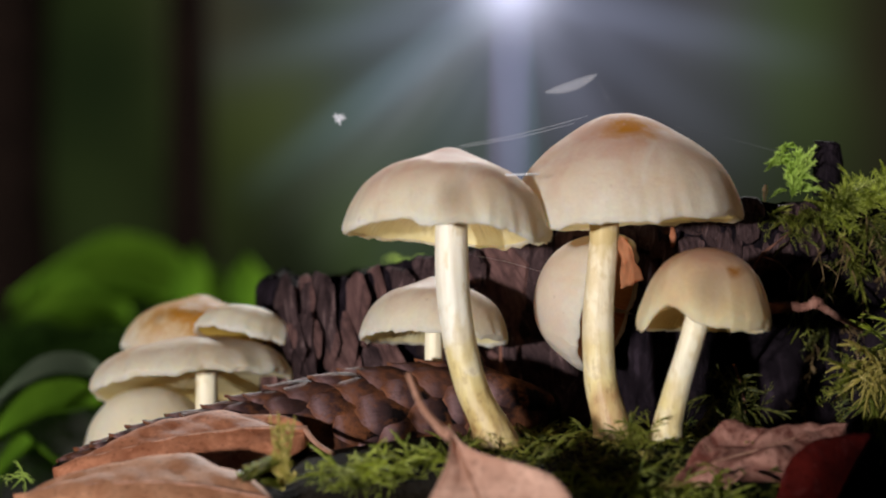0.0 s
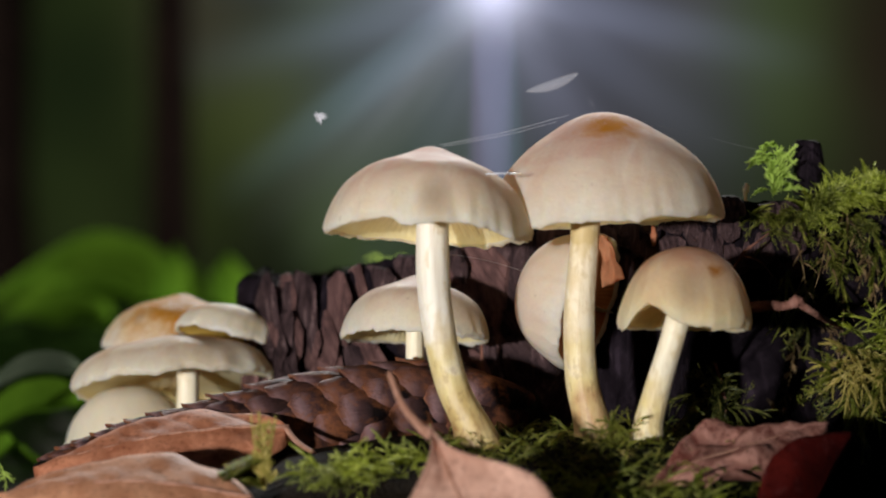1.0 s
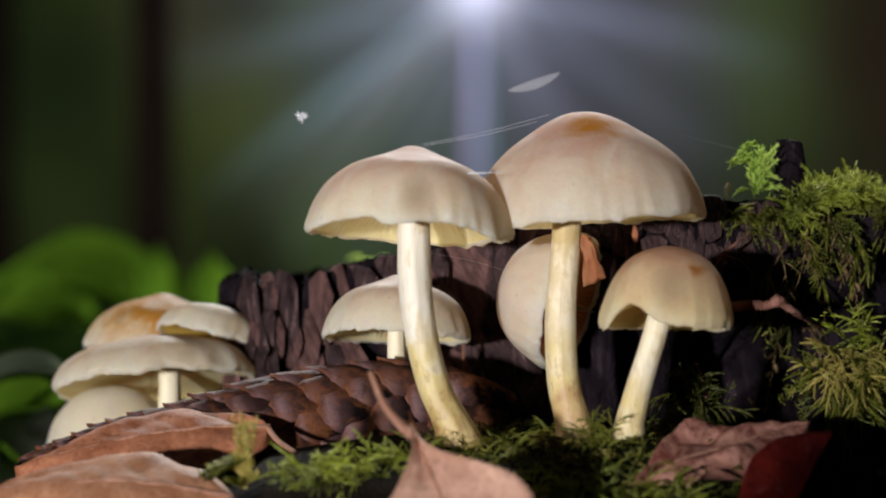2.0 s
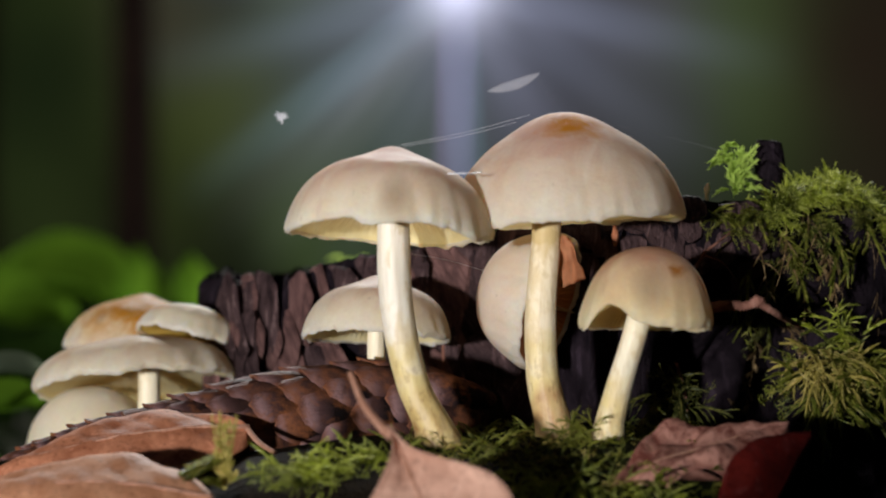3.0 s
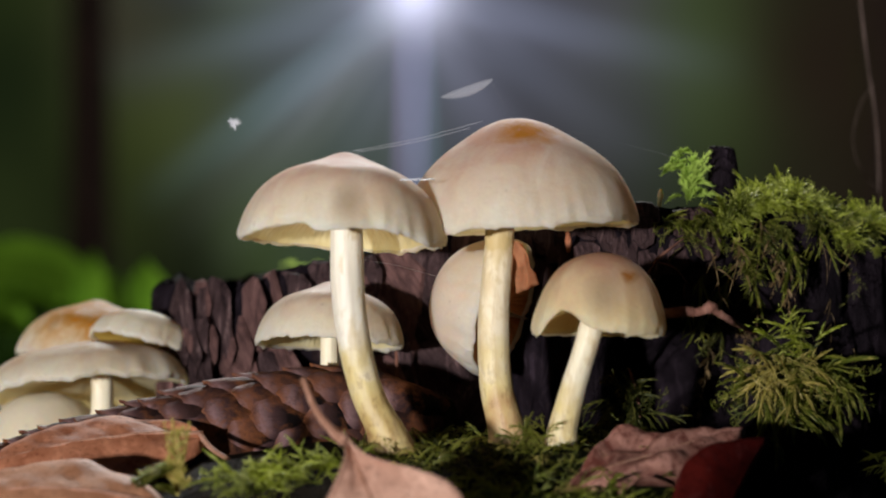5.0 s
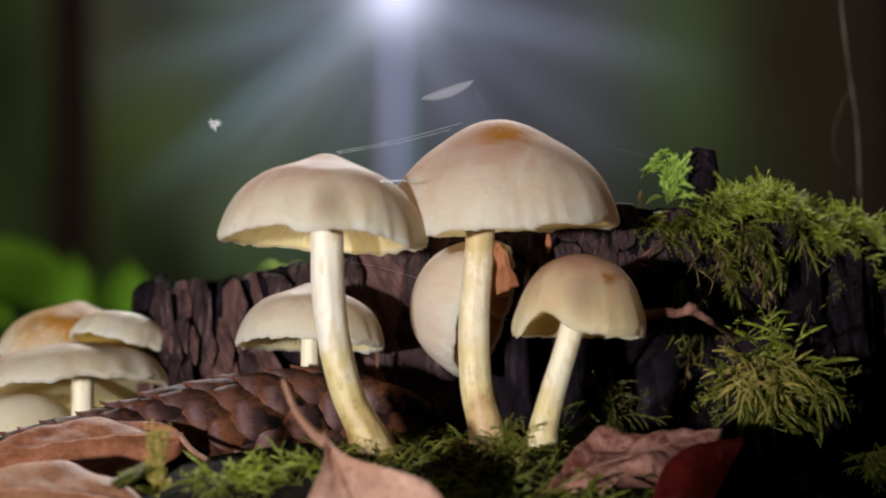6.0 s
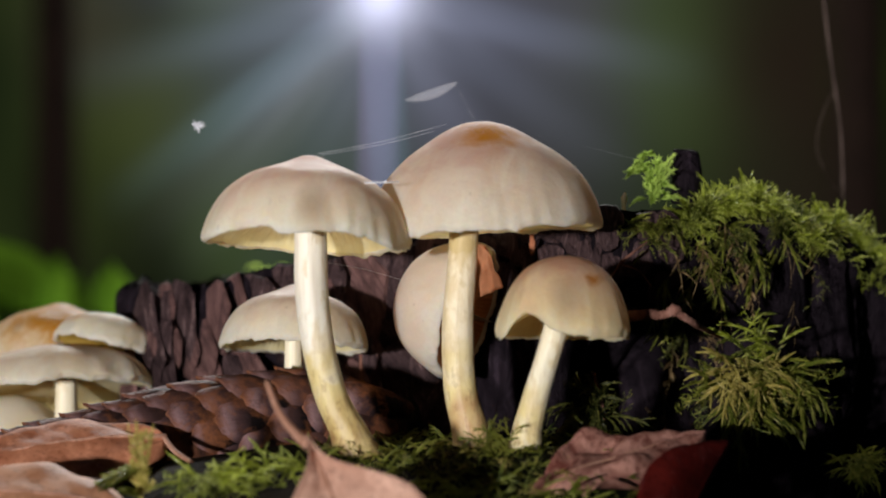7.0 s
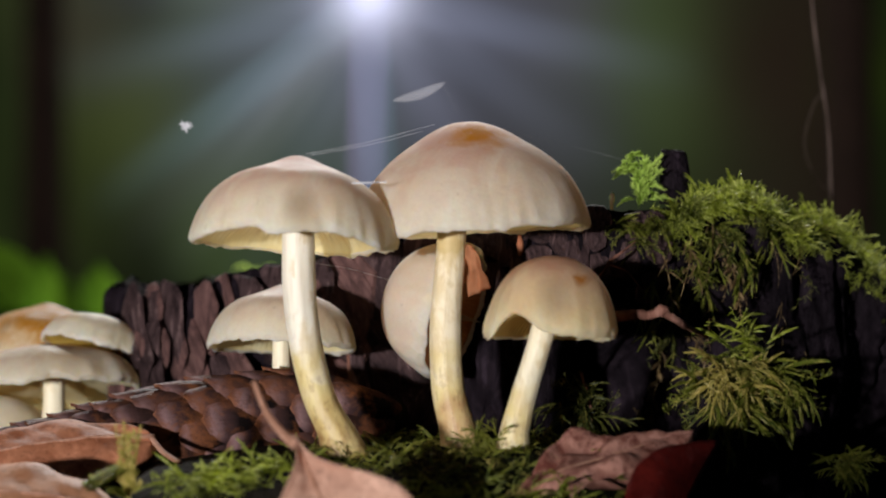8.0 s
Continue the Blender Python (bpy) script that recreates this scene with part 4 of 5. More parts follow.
def moss(name, label, material, placed, kinds, kind="stuff"):
    """Joins shoots at (position, way, up, length) into one mesh."""
    allv, allf, base = [], [], 0
    for k, (p, way, up, size) in enumerate(placed):
        v, f = kinds[k % len(kinds)]
        x = Vector(way).normalized()
        y = Vector(up).cross(x).normalized()
        z = x.cross(y)
        m = np.array((x, y, z)) * size
        allv.append(v @ m + np.array(p))
        allf.append(f + base)
        base += len(v)
    v, f = np.concatenate(allv), np.concatenate(allf)
    me = bpy.data.meshes.new(name)
    me.from_pydata(v.tolist(), [], f.tolist())
    me.materials.append(material)
    me.update()
    return tagged(new(name, me), label, "moss", kind=kind)


def random_way(rng, lean=(0, 0, 0)):
    a = rng.uniform(0, 2 * math.pi)
    return Vector((math.cos(a) + lean[0], math.sin(a) + lean[1], rng.uniform(0.0, 0.5) + lean[2]))


FEET = ((0.0163, 1.0), (0.0515, 1.015), (0.066, 0.995))


def bank_moss():
    rng = random.Random(11)
    placed = []
    for _ in range(2400):
        x, y = rng.uniform(-0.045, 0.10), rng.uniform(0.945, 1.045)
        thick = noise.noise((x * 45, y * 45, 3))
        if thick < -0.15 or x < 0.002:
            continue
        placed.append(((x, y, ground_z(x, y) - 0.0026), random_way(rng, (0, -0.5, 0.45)), (0, 0, 1), rng.uniform(0.005, 0.0110)))
    for fx, fy in FEET:
        for _ in range(48):
            a, q = rng.uniform(math.pi * 0.95, math.pi * 2.05), rng.uniform(0.006, 0.016)
            x, y = fx + q * math.cos(a), fy + q * math.sin(a)
            placed.append(((x, y, ground_z(x, y) - 0.0024), random_way(rng, (0, -0.2, 0.5)), (0, 0, 1), rng.uniform(0.004, 0.008)))
    moss("bank_moss", "green feathery moss carpeting the bank around the stems", MOSS, placed, PLUMES[:4] + FINE[:3])
    straw = []
    for _ in range(60):
        x, y = rng.uniform(0.01, 0.095), rng.uniform(0.95, 1.0)
        straw.append(((x, y, ground_z(x, y) + 0.0015), random_way(rng, (0, -0.5, 0.1)), (0, 0, 1), rng.uniform(0.005, 0.010)))
    moss("moss_straw", "withered straw-coloured bits lying in the bank moss", MOSS_STRAW, straw, THREADY + WISPS)
    rng = random.Random(12)
    placed = []
    for _ in range(70):
        u = rng.random()
        p = Vector((-0.0325, 0.9500, -0.0092)).lerp(Vector((-0.0020, 0.9650, -0.0025)), u) + Vector((rng.uniform(-0.006, 0.006), rng.uniform(-0.008, 0.008), rng.uniform(-0.0045, 0.0)))
        placed.append((p, random_way(rng, (-0.3, -0.6, 0.3)), (0, -0.2, 1), rng.uniform(0.008, 0.014)))
    for _ in range(120):
        x, y = rng.uniform(0.022, 0.080), rng.uniform(0.935, 0.958)
        placed.append(((x, y, max(ground_z(x, y), -0.020) + 0.001), random_way(rng, (0.2, -0.5, 0.5)), (0, -0.2, 1), rng.uniform(0.007, 0.013)))
    moss("front_moss", "bright green feather moss creeping below the cone", MOSS_SUN, placed, PLUMES + FINE[:3])


def on_stump(a, h, out=0.0):
    r = stump_skin(a, h) + out
    x, y = STUMP_X + r * math.cos(a), STUMP_Y + r * math.sin(a) * 0.95
    return Vector((x, y, (stump_top(x, y) + 0.05) * h - 0.05))


def clump(rng, placed, at, lean, count, short, long):
    """Shoots that spring from one spot and spread out, the inner ones steeper."""
    for _ in range(count):
        a, q = rng.uniform(0, 2 * math.pi), rng.random() ** 0.6
        way = Vector((math.cos(a) * q * 1.1, math.sin(a) * q * 1.1 - 0.15, 1.15 - q)) + Vector(lean) * rng.uniform(0.6, 1.1)
        p = Vector(at) + Vector((math.cos(a), math.sin(a), 0)) * (q * 0.0022)
        placed.append((p, way, (math.sin(a), -math.cos(a), 0.6), rng.uniform(short, long) * (1.1 - 0.3 * q)))


def stump_moss():
    rng = random.Random(13)
    placed = []
    for _ in range(150):
        a, r = rng.uniform(-1.45, 0.15), STUMP_R * math.sqrt(rng.uniform(0.62, 1.06))
        x, y = STUMP_X + r * math.cos(a), STUMP_Y + r * math.sin(a) * 0.95
        if x < 0.113 + 0.012 * rng.random() or (x > 0.170 and r > STUMP_R * 0.99):
            continue
        swell = max(0.0, 0.9 * math.exp(-((x - 0.138) / 0.014) ** 2) + 0.75 * math.exp(-((x - 0.177) / 0.013) ** 2) + 0.5 * noise.noise((x * 60, y * 40, 8)))
        front = 0.6 * max(0.0, (r / STUMP_R - 0.9) / 0.12) * (1.0 if x < 0.155 else 0.35)
        clump(rng, placed, (x, y, stump_top(x, y) + 0.0120 * swell - 0.0085), (0.15, -0.35 - front, 0.1 - 0.8 * front), 13, 0.0065, 0.0130)
    for _ in range(1000):
        a, r = rng.uniform(-1.5, 0.2), STUMP_R * math.sqrt(rng.uniform(0.55, 1.05))
        x, y = STUMP_X + r * math.cos(a), STUMP_Y + r * math.sin(a) * 0.95
        if x > 0.115 + 0.012 * rng.random():
            placed.append(((x, y, stump_top(x, y) - 0.0095), random_way(rng, (0.0, -0.3, 0.2)), (0, 0, 1), rng.uniform(0.004, 0.008)))
    moss("stump_top_moss", "yellow-green moss cushion with painted-in sunlight over the stump top", MOSS_SUN, placed, PLUMES[:4] + FINE[:4] + TAILS[:3])
    placed = []
    rng = random.Random(15)
    for _ in range(40):
        a = rng.uniform(-1.42, -0.4)
        p = on_stump(a, 1 - 0.22 * rng.random() ** 1.6, 0.001)
        if p.x < 0.110 + 0.012 * rng.random() or (p.x > 0.156 and p.z < stump_top(p.x, p.y) - 0.005) or noise.noise((a * 14, 0.3, 2)) < -0.1:
            continue
        clump(rng, placed, p, (0.5 * math.cos(a) + rng.uniform(-0.4, 0.4), 0.8 * math.sin(a), -1.1), 9, 0.006, 0.012)
    for k in range(17):
        x = 0.101 + 0.040 * rng.random()
        a = -math.acos((x - STUMP_X) / STUMP_R)
        top = stump_top(x, 1.04)
        z = top - 0.003 - (0.006 + 0.40 * (x - 0.101)) * rng.random()
        p = on_stump(a, (z + 0.05) / (top + 0.05), 0.001)
        clump(rng, placed, p, (rng.uniform(-0.5, 0.5), -0.8, -0.9), 8, 0.006, 0.011)
    for k in range(20):
        x = 0.112 + 0.040 * rng.random()
        a = -math.acos((x - STUMP_X) / STUMP_R)
        p = on_stump(a, rng.uniform(0.72, 0.97), 0.001)
        placed.append((p, (rng.uniform(-0.6, 0.6), -0.7, -rng.uniform(0.3, 1.0)), (0, -0.6, 0.6), rng.uniform(0.011, 0.020)))
    moss("fringe_moss", "green moss fringe drooping over the stump edge", MOSS, placed, PLUMES[:3] + TAILS + LONG[:2])
    placed = []
    rng = random.Random(14)
    for _ in range(620):
        a, h = rng.uniform(-1.15, -0.4), 1 - rng.random() ** 1.2 * 0.8
        if noise.noise((a * 9, h * 5, 6)) < 0.26 - 0.6 * (h - 0.66):
            continue
        p = on_stump(a, h, 0.003)
        if p.x < 0.130 - 0.016 * h or p.x > 0.156 + 0.010 * rng.random():
            continue
        out = Vector((math.cos(a), math.sin(a), 0))
        way = out * rng.uniform(0.3, 1.0) + Vector((rng.uniform(-0.8, 0.6), 0, -rng.uniform(0.2, 1.2)))
        placed.append((p, way, out + Vector((0, 0, 0.5)), rng.uniform(0.008, 0.018)))
    moss("hanging_moss", "green moss with painted-in shade trailing down the stump face", MOSS_SHADED, placed, TAILS + LONG[:2])
    placed = []
    rng = random.Random(16)
    for _ in range(50):
        a, h = rng.uniform(-1.3, -0.45), 1.0 - 0.6 * rng.random()
        p = on_stump(a, h, 0.004)
        if p.x < 0.112:
            continue
        out = Vector((math.cos(a), math.sin(a), 0))
        placed.append((p, out * 0.3 + Vector((rng.uniform(-0.5, 0.5), 0, -1)), out, rng.uniform(0.012, 0.024)))
    placed = [q for q in placed if q[0].x < 0.166]
    moss("withered_moss", "brown withered moss strands hanging from the stump edge", MOSS_BROWN, placed, THREADY + WISPS)


def moss_tuft(at, count, size, material, label, seed, out=(0, -0.6, 0.1)):
    rng = random.Random(seed)
    placed = []
    for _ in range(count):
        a = rng.uniform(0, 2 * math.pi)
        way = Vector((math.cos(a), rng.uniform(-0.6, 0.1), math.sin(a) * 0.8 - 0.15)) + Vector(out) * rng.uniform(0, 0.9)
        p = Vector(at) + Vector((rng.uniform(-1, 1), rng.uniform(-0.4, 0.4), rng.uniform(-0.6, 0.6))) * size * 0.45
        placed.append((p, way, (0, -0.4, 1), size * rng.uniform(0.6, 1.15)))
    moss("moss_tuft", label, material, placed, PLUMES[:4] + TAILS[:3] + FINE[:2], kind="")


bank_moss()
stump_moss()
moss_tuft((0.1372, 1.0330, 0.0200), 34, 0.0175, MOSS_STRAW, "straw-yellow star-shaped moss tuft hanging on the stump", 31, (-0.2, -0.6, 0.1))
moss_tuft((0.1361, 1.0420, 0.0150), 34, 0.0200, MOSS, "green moss tuft under the straw-coloured one", 32, (-0.5, -0.5, -0.4))
moss_tuft((0.1500, 1.0420, 0.0170), 30, 0.0210, MOSS, "trailing green moss tuft on the stump face", 38, (0.6, -0.5, -0.3))
moss_tuft((0.1425, 1.0400, 0.0275), 20, 0.0150, MOSS_SUN, "small bright moss tuft on the stump face", 39, (0.2, -0.5, 0.5))
moss_tuft((0.1772, 1.0700, -0.0094), 40, 0.011, MOSS_BANK, "small yellow-green moss tuft at the foot of the stump", 33)
moss_tuft((0.0875, 1.0300, 0.0103), 34, 0.014, MOSS_SHADED, "green moss tuft with painted-in shade beside the slanting stem", 34, (0.3, -0.3, -0.3))
rng = random.Random(35)
shoots = [(Vector((-0.0459, 0.9550, -0.0125)) + Vector((rng.uniform(-0.0008, 0.0008), 0, 0)), (0.06 + rng.uniform(-0.03, 0.03), -0.1, 1.0), (0, -1, 0.1), rng.uniform(0.019, 0.022)) for _ in range(5)]
thick = [((-0.0454, 0.9530, -0.0039), (-1.0, -0.1, rng.uniform(-0.5, -0.1)), (0, -0.3, 1), rng.uniform(0.011, 0.015)) for _ in range(4)]
thick += [((-0.0457, 0.9520, -0.0123), (rng.uniform(-0.6, 0.6), -0.3, 0.25), (0, -0.3, 1), 0.007) for _ in range(3)]
moss("moss_sprig", "yellowish moss sprig rising beside the dry leaf", MOSS_STRAW, shoots, SLIM, kind="")
moss("moss_sprig", "green drooping moss shoot beside the dry leaf", MOSS_BANK, thick, LEAFY, kind="")
moss_tuft((0.0575, 0.9900, 0.0013), 26, 0.009, MOSS, "green moss sprig at the foot of the tan stem", 36, (0, -0.2, 0.8))
moss_tuft((-0.1266, 1.0000, -0.0118), 9, 0.006, SPRIG, "tiny pale sprig by the cone tip", 37, (0, -0.2, 0.4))


# ---- plants and small things ----
rng = random.Random(9)
shoots = []
for k in range(4):
    p = Vector((0.1100, 1.0600, 0.0711)) + Vector((rng.uniform(-0.003, 0.003), rng.uniform(-0.002, 0.002), rng.uniform(0.0, 0.004)))
    shoots.append((p, (rng.uniform(-0.45, 0.35), rng.uniform(-0.3, 0.1), 1.0), (-1, -0.3, 0.1), rng.uniform(0.011, 0.019)))
for k in range(12):
    p = Vector((0.1107, 1.0600, 0.0811)) + Vector((rng.uniform(-0.002, 0.002), 0, rng.uniform(-0.008, 0.0085)))
    shoots.append((p, (rng.choice((-1, -1, 1)), rng.uniform(-0.5, 0.2), rng.uniform(-0.35, 0.25)), (0, 0, 1), rng.uniform(0.006, 0.010)))
moss("moss_sprig", "pale yellow-green moss sprig standing on the stump edge", SPRIG, shoots, [frond_template(60 + k, droop=0.8, spread=0.24, branches=4, leaf=0.22) for k in range(3)], kind="")

nub = tube([(0, 0, -0.005, 0.0045), (0.0005, 0, 0.003, 0.0046), (0, 0, 0.011, 0.0043), (0, 0, 0.0125, 0.0030)], 4, 12, 0.12, 3)
me = mesh_from("broken_twig_stub", *nub, smooth=False)
me.materials.append(BARK)
stub = new("broken_twig_stub", me)
stub.location = (0.1213, 1.0650, 0.0776)
tagged(stub, "short black broken twig stub in the moss", "twig")

rod("root_twig", [(0.0960, 1.0700, 0.0385, 0.0014), (0.0985, 1.0200, 0.0380, 0.0016), (0.1030, 1.0050, 0.0388, 0.0017), (0.1066, 1.0030, 0.0386, 0.0014), (0.1092, 1.0020, 0.0391, 0.0014), (0.1112, 1.0020, 0.0401, 0.0020), (0.1130, 1.0030, 0.0388, 0.0012), (0.1172, 1.0080, 0.0364, 0.0011), (0.1235, 1.0250, 0.0335, 0.0008), (0.1300, 1.0450, 0.0310, 0.0005)], TWIG, "reddish-brown bare root twig poking from the stump", "twig", sides=12, rough=0.16)
rod("root_twig", [(*(0.0945, 1.0500, 0.0465), 0.0006), (*(0.0973, 1.0380, 0.0523), 0.0005), (*(0.0989, 1.0370, 0.0548), 0.0006), (*(0.1023, 1.0360, 0.0576), 0.0004), (*(0.1074, 1.0420, 0.0611), 0.0002)], TWIG, "thin brown rootlet crossing the bark", "twig", sides=8, rough=0.1)
rod("root_twig", [(*(0.0990, 1.0420, 0.0536), 0.0003), (*(0.1037, 1.0360, 0.0517), 0.0003), (*(0.1084, 1.0450, 0.0471), 0.0002)], TWIG, "fine brown rootlet branching on the bark", "twig", sides=8, rough=0.1)
rod("dry_stalk", [(*(0.0927, 1.0300, 0.0060), 0.0005), (*(0.0913, 1.0300, 0.0129), 0.0006), (*(0.0892, 1.0300, 0.0207), 0.0005)], TWIG, "thin brown dry stalk standing in the moss", "stalk", sides=8)
rod("dry_stalk", [(*(0.0189, 1.0800, 0.0090), 0.0007), (*(0.0187, 1.0800, 0.0181), 0.0006), (*(0.0183, 1.0800, 0.0272), 0.0005)], TWIG, "thin brown stalk behind the cone", "stalk", sides=8)
rod("dead_stem", [(*(0.1976, 1.2000, 0.0401), 0.00028), (*(0.1937, 1.2000, 0.0683), 0.00038), (*(0.1923, 1.2000, 0.1006), 0.00044), (*(0.1890, 1.2000, 0.1247), 0.00041), (*(0.1866, 1.2000, 0.1449), 0.00044), (*(0.1856, 1.2000, 0.1610), 0.00044)], DEAD, "pale thin dead stem standing behind the stump", "stalk", sides=8)
rod("dead_stem", [(*(0.1937, 1.2000, 0.0783), 0.00011), (*(0.1876, 1.2000, 0.0844), 0.00011), (*(0.1836, 1.2000, 0.0965), 0.00011), (*(0.1870, 1.2000, 0.1106), 0.00011), (*(0.1916, 1.2000, 0.1166), 0.00011)], DEAD, "fine curled tendril on the dead stem", "stalk", sides=6)

rod("wood_chip", [(*(0.0834, 1.0050, 0.0015), 0.0009), (*(0.0866, 1.0000, 0.0021), 0.0011), (*(0.0914, 1.0000, 0.0016), 0.0008)], PALE_WOOD, "short pale wood chip lying on the moss", "twig", sides=7, rough=0.15)
rod("bark_flake", [(*(0.0721, 1.0550, 0.0569), 0.0006), (*(0.0718, 1.0500, 0.0597), 0.0011), (*(0.0714, 1.0480, 0.0629), 0.0005)], LEAF_PINK, "small upright pinkish flake on the bark", "bark flake", sides=7, rough=0.15)
rod("button_mushroom", [(*(0.1008, 1.0550, 0.0641), 0.0006), (*(0.1008, 1.0550, 0.0721), 0.0006), (*(0.1010, 1.0550, 0.0744), 0.0010), (*(0.1012, 1.0550, 0.0764), 0.0004)], STEM_WHITE, "tiny white button mushroom on the stump edge", "mushroom", sides=10)
THREADS = "fine spider silk strung between mushroom caps"
rod("spider_thread", [(*(0.0047, 1.0000, 0.0866), 0.00004), (*(0.0238, 1.0050, 0.0905), 0.00004), (*(0.0434, 1.0100, 0.0959), 0.00004)], SILK, THREADS, "spider silk", sides=5)
rod("spider_thread", [(*(0.0057, 1.0000, 0.0862), 0.00004), (*(0.0238, 1.0050, 0.0896), 0.00004), (*(0.0396, 1.0100, 0.0938), 0.00004)], SILK, THREADS, "spider silk", sides=5)
rod("spider_thread", [(*(0.0182, 0.9850, 0.0777), 0.00022), (*(0.0233, 0.9850, 0.0778), 0.00024), (*(0.0283, 0.9900, 0.0781), 0.00022)], SILK, "short bright spider thread bridging two caps", "spider silk", sides=5)
rod("spider_thread", [(*(0.0076, 1.0000, 0.0542), 0.00005), (*(0.0182, 1.0200, 0.0524), 0.00005), (*(0.0310, 1.0500, 0.0488), 0.00005)], SILK, "faint spider thread from stem to sideways cap", "spider silk", sides=5)
rod("spider_thread", [(*(0.0706, 1.0100, 0.0926), 0.00004), (*(0.0892, 1.0500, 0.0904), 0.00004), (*(0.1052, 1.0600, 0.0868), 0.00004)], HUSK, "faint spider thread from cap to sprig", "spider silk", sides=5)


husk = [(0, 0, 0, 0.0002), (0.004, 0, 0.0008, 0.0013), (0.009, 0, 0.0022, 0.0017), (0.0135, 0, 0.0042, 0.0012), (0.0165, 0, 0.0058, 0.0002)]
v, f = tube(husk, 5, 10)
me = mesh_from("seed_husk", [(x, y * 0.25, z) for x, y, z in v], f)
me.materials.append(HUSK)
husk_ob = new("seed_husk", me)
husk_ob.location = (0.0325, 1.0700, 0.1058)
tagged(husk_ob, "pale papery seed husk hanging on spider silk", "seed husk")
rod("spider_thread", [(*(0.0524, 1.0200, 0.0969), 0.000015), (*(0.0504, 1.0500, 0.1050), 0.000015), (*(0.0478, 1.0700, 0.1115), 0.000015)], HUSK, "faint spider thread holding the seed husk", "spider silk", sides=5)


def downy_seed(at):
    """A tiny drifting tuft of down: a seed with fine hairs all round it."""
    rng = random.Random(61)
    verts, faces = tube([(0, 0, -0.0012, 0.0002), (0, 0, 0, 0.0005), (0.0001, 0, 0.0010, 0.0002)], 3, 8)
    for _ in range(46):
        d = Vector((rng.gauss(0, 1), rng.gauss(0, 0.7), rng.gauss(0, 0.8))).normalized() * rng.uniform(0.0012, 0.0026)
        v, f = tube([(0, 0, 0, 0.00012), (*(d * 0.5 + Vector((0, 0, rng.uniform(-0.0003, 0.0003)))), 0.00012), (*d, 0.00005)], 2, 5)
        faces += [tuple(i + len(verts) for i in q) for q in f]
        verts += v
    me = mesh_from("downy_seed", verts, faces)
    me.materials.append(SILK)
    ob = new("downy_seed", me)
    ob.location = at
    return tagged(ob, "tiny white downy seed drifting in the air", "seed")


downy_seed((-0.0309, 1.0000, 0.0950))


def broad_leaf(at, outline_turn, size, material, parent, lobes=2, wide=1.0):
    """A soft lobed leaf blade with a folded midline."""
    nu, nv, verts = 21, 13, []
    for i in range(nu):
        u = i / (nu - 1)
        w = 0.36 * wide * math.sin(math.pi * u ** 0.75) * (1 + 0.10 * math.sin(u * lobes * 6.28)) + 0.004
        for j in range(nv):
            v = -1 + 2 * j / (nv - 1)
            verts.append((u * size, w * v * size, size * (0.10 * abs(v) + 0.14 * math.sin(math.pi * u) - 0.22 * u * u)))
    return part("leaf", mesh_from("leaf", verts, grid_faces(nu, nv)), material, parent, m=Matrix.Translation(at) @ pose(0, 0, 0, *outline_turn))


def leafy_plant(at, label, leaves, material):
    root = thing("leafy_plant", at, label, "plant")
    for p, turn, size, *wide in leaves:
        q = tuple(a - b for a, b in zip(p, at))
        v, f = tube([(0, 0, 0, 0.0016), (q[0] * 0.4, q[1] * 0.4, q[2] * 0.7, 0.0013), (*q, 0.001)], 5, 8)
        part("stalk", mesh_from("stalk", v, f), material, root)
        broad_leaf(q, turn, size, material, root, 2, *wide)
    return root


leafy_plant((-0.16, 2.0, -0.09), "bright green lobed woodland plant behind the mushrooms",
            [((-0.1474, 2.0000, 0.0228), (-28, -11, 181), 0.105), ((-0.1609, 1.9800, 0.0164), (-22, -13, 172), 0.098), ((-0.1475, 1.9700, 0.0146), (0, -78, 84), 0.046, 0.66), ((-0.1144, 1.9700, 0.0170), (0, -84, 96), 0.037, 0.9), ((-0.1525, 2.0000, 0.0127), (70, -60, 30), 0.039), ((-0.1842, 1.9800, 0.0131), (-40, -8, 200), 0.067)], GREEN)
leafy_plant((-0.122, 1.27, -0.09), "dull grey-green leaf low beside the mushroom cluster",
            [((-0.1257, 1.2500, 0.0075), (-13, 6, 181), 0.044)], PALE_GREEN)
leafy_plant((-0.126, 1.32, -0.09), "dark green leaf below the dull one",
            [((-0.1297, 1.3000, -0.0067), (-20, 11, 181), 0.052), ((-0.1559, 1.3000, -0.0202), (-40, 40, 150), 0.035)], GREEN)
leafy_plant((-0.02, 1.36, -0.05), "small bright leaves peeping over the stump rim",
            [((-0.0171, 1.3400, 0.0510), (20, -10, 185), 0.0065), ((-0.0065, 1.3400, 0.0508), (25, -10, 175), 0.0055), ((-0.0127, 1.3500, 0.0501), (30, 5, 170), 0.005)], SPRIG)


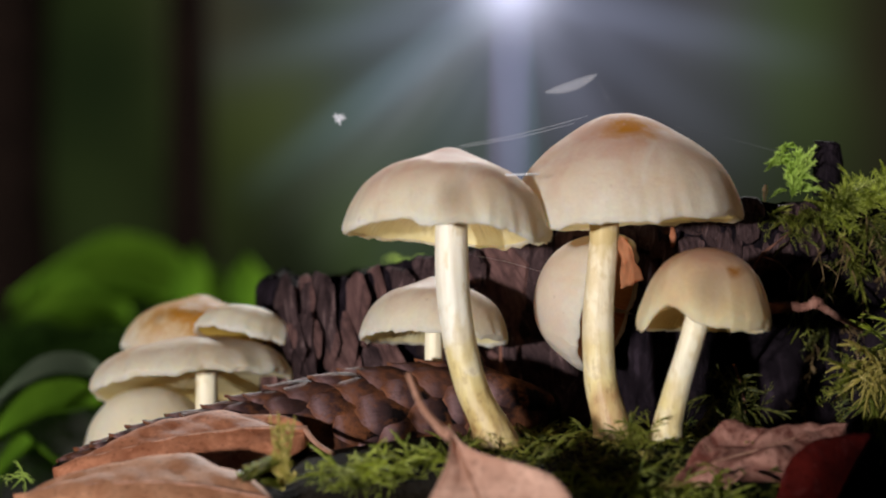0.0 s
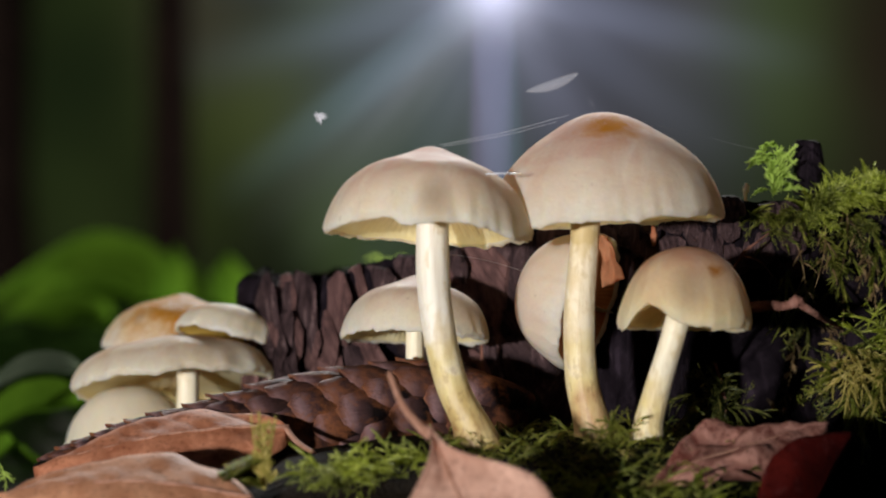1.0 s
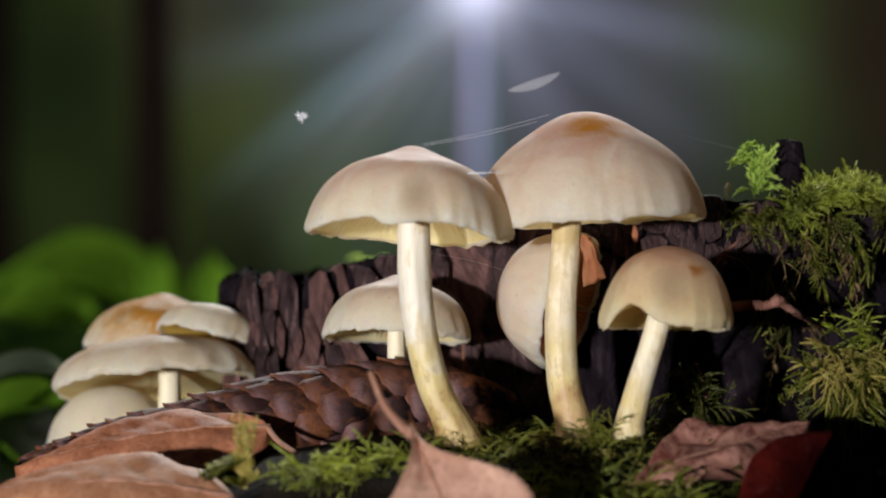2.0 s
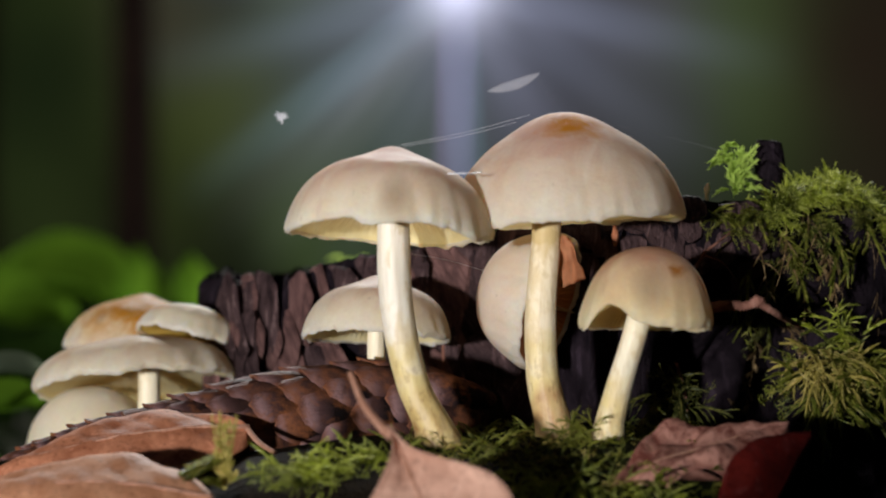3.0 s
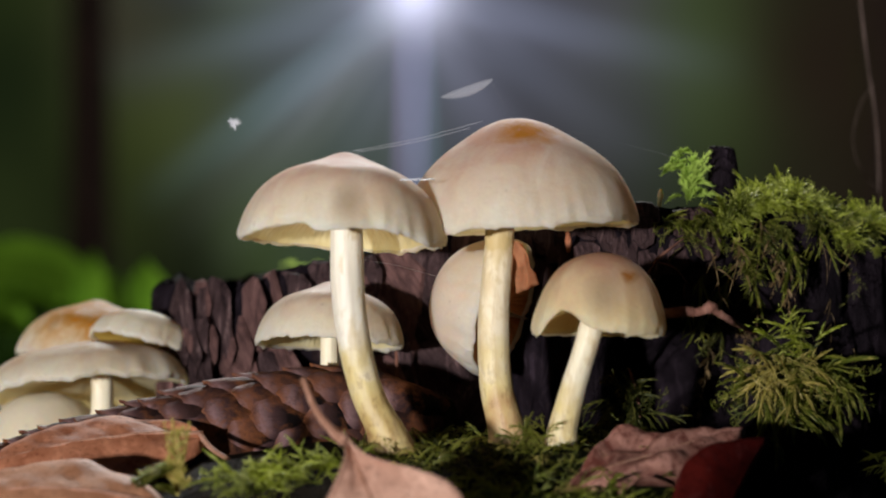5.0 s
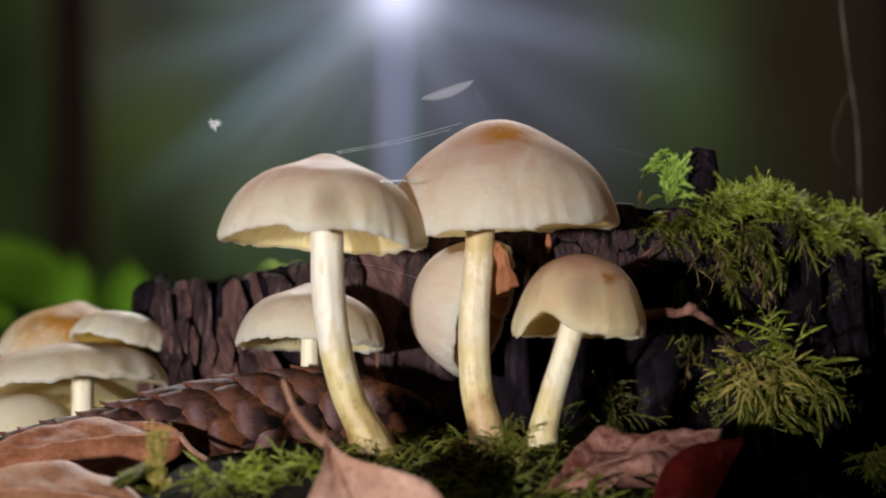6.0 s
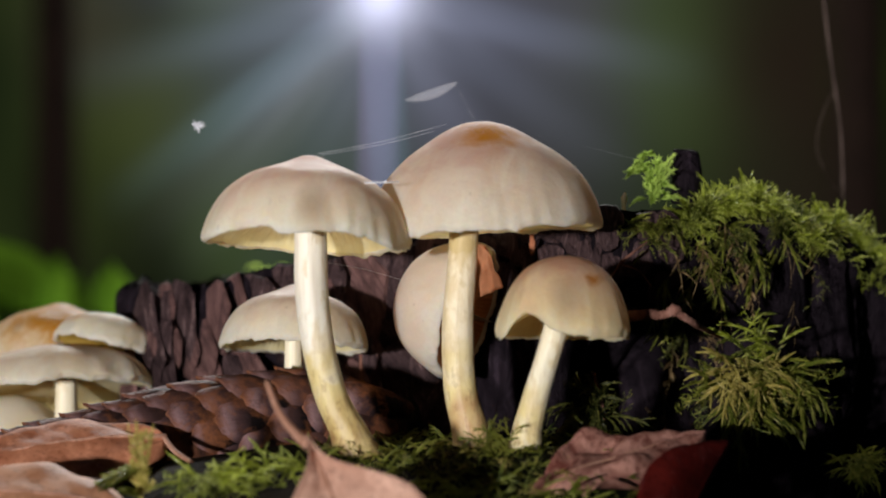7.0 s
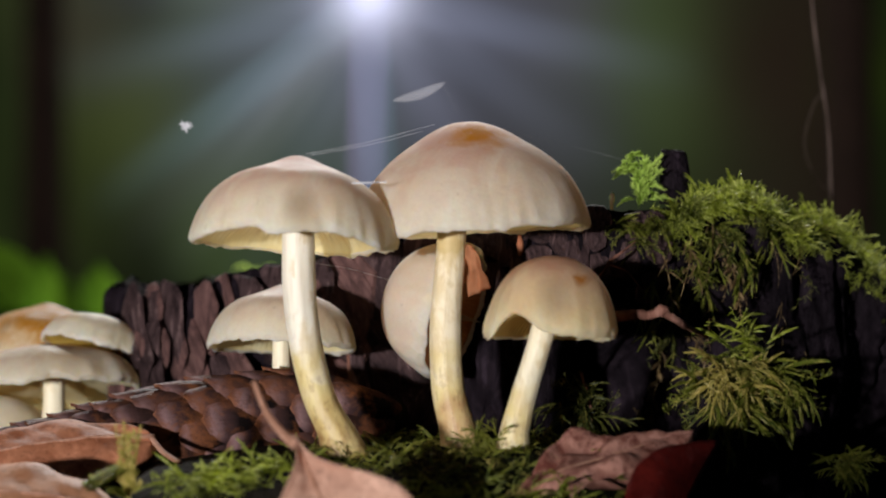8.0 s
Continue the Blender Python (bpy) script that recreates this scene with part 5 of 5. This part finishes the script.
# ---- forest behind ----
def undergrowth():
    """Low leaves added on the forest floor behind the bank, their green darkened as shade."""
    rng = random.Random(51)
    verts, faces = [], []
    for _ in range(9000):
        a, q = rng.uniform(0, 2 * math.pi), math.sqrt(rng.random())
        x, y = 0.1 + 2.1 * q * math.cos(a), 3.4 + 1.55 * q * math.sin(a)
        if math.hypot(x - 0.07, y - 1.1) < 0.75:
            continue
        c = Vector((x, y, ground_z(x, y) + rng.uniform(0.0, 0.10) * (0.6 + 0.6 * noise.noise((x * 4, y * 4, 1)))))
        size = rng.uniform(0.03, 0.06)
        w = Vector((rng.uniform(-1, 1), rng.uniform(-1, 1), rng.uniform(0.0, 0.9))).normalized() * size
        q = w.cross(Vector((rng.uniform(-0.4, 0.4), rng.uniform(-0.4, 0.4), 1))).normalized() * size * 0.35
        k = len(verts)
        verts += [c, c + w * 0.5 + q, c + w - Vector((0, 0, size * 0.2)), c + w * 0.5 - q]
        faces.append((k, k + 1, k + 2, k + 3))
    me = mesh_from("undergrowth", verts, faces, False)
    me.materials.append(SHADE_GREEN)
    tagged(new("undergrowth", me), "low green leaves, darkened as shade, covering the forest floor", "undergrowth", kind="stuff")


undergrowth()


def tree(x, y, r, height, label, seed):
    root = thing("tree", (x, y, ground_z(x, y) - 0.05), label, "tree", "trees behind")
    rng = random.Random(seed)
    pts = [(0, 0, 0, r * 1.35), (0, 0, 0.5, r * 1.05), (rng.uniform(-0.05, 0.05), 0, height * 0.5, r * 0.8), (0, 0, height, r * 0.3)]
    v, f = tube(pts, 14, 28, 0.05, seed)
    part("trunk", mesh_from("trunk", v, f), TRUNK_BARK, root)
    for k in range(6):
        a, h = rng.uniform(0, 6.28), height * rng.uniform(0.45, 0.9)
        e = (math.cos(a) * 1.4, math.sin(a) * 1.4, h + 0.5)
        v, f = tube([(0, 0, h, r * 0.3), (e[0] * 0.5, e[1] * 0.5, h + 0.3, r * 0.2), (*e, r * 0.06)], 5, 8)
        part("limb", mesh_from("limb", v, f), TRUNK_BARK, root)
    cv, cf = [], []
    for _ in range(2600):
        a, q = rng.uniform(0, 6.28), math.sqrt(rng.random()) * 1.9
        c = Vector((math.cos(a) * q, math.sin(a) * q, height * rng.uniform(0.5, 1.08)))
        if noise.noise(c * 0.9) < -0.05:
            continue
        w = Vector((rng.uniform(-1, 1), rng.uniform(-1, 1), rng.uniform(-0.6, 0.4))).normalized() * 0.10
        s = w.cross(Vector((rng.uniform(-1, 1), rng.uniform(-1, 1), 1))).normalized() * 0.035
        k = len(cv)
        cv += [c, c + w * 0.5 + s, c + w, c + w * 0.5 - s]
        cf.append((k, k + 1, k + 2, k + 3))
    part("crown", mesh_from("crown", cv, cf, False), GREEN, root)
    return root


tree(-0.377, 5.0, 0.030, 7.0, "slim forest tree, out of focus, with shade painted into its bark", 41)
tree(-0.810, 6.0, 0.10, 8.0, "forest tree with shade painted into its bark", 42)
tree(0.906, 5.5, 0.042, 8.0, "brown-barked forest tree with shade painted into its colour", 43)



# unseen log added behind the viewpoint; it only shades the stump's right side
def shade_log(x0, x1, y, z, r):
    root = thing("shade_log", (x0, y, z), "unseen dark-barked log added behind the viewpoint to shade the stump", "log")
    na, ns, verts = 56, 60, []
    for i in range(ns):
        x = (x1 - x0) * i / (ns - 1)
        for j in range(na):
            a = 2 * math.pi * j / na
            e = min(1.0, x / 0.12)
            q = r * (0.82 + 0.25 * e * e * (3 - 2 * e)) * (1 + 0.05 * noise.noise((x * 6, math.cos(a) * 3, math.sin(a) * 3)) + 0.03 * noise.noise((x * 25, a * 9, 1)))
            verts.append((x, q * math.cos(a), q * math.sin(a)))
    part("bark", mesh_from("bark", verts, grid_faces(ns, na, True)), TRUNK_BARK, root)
    for name, k in (("cut_end", 0), ("broken_end", ns - 1)):
        rings = [1.0, 0.8, 0.55, 0.3, 0.1]
        ev = []
        for s in rings:
            for j in range(na):
                p = verts[k * na + j]
                ev.append((p[0] + 0.004 * noise.noise((p[1] * s * 60, p[2] * s * 60, k)) * (1.05 - s), p[1] * s, p[2] * s))
        part(name, mesh_from(name, ev, grid_faces(len(rings), na, True) + [tuple(range(len(ev) - na, len(ev)))]), PALE_WOOD, root, "weathered pale wood end")
    return root


shade_log(-0.552, 0.80, -0.42, -0.046, 0.080)

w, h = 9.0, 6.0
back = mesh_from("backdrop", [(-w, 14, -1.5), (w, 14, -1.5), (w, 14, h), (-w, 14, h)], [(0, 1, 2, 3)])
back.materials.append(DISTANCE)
tagged(new("backdrop", back), "misty dim green forest with a bright canopy gap and painted light shafts", "backdrop", kind="structure")
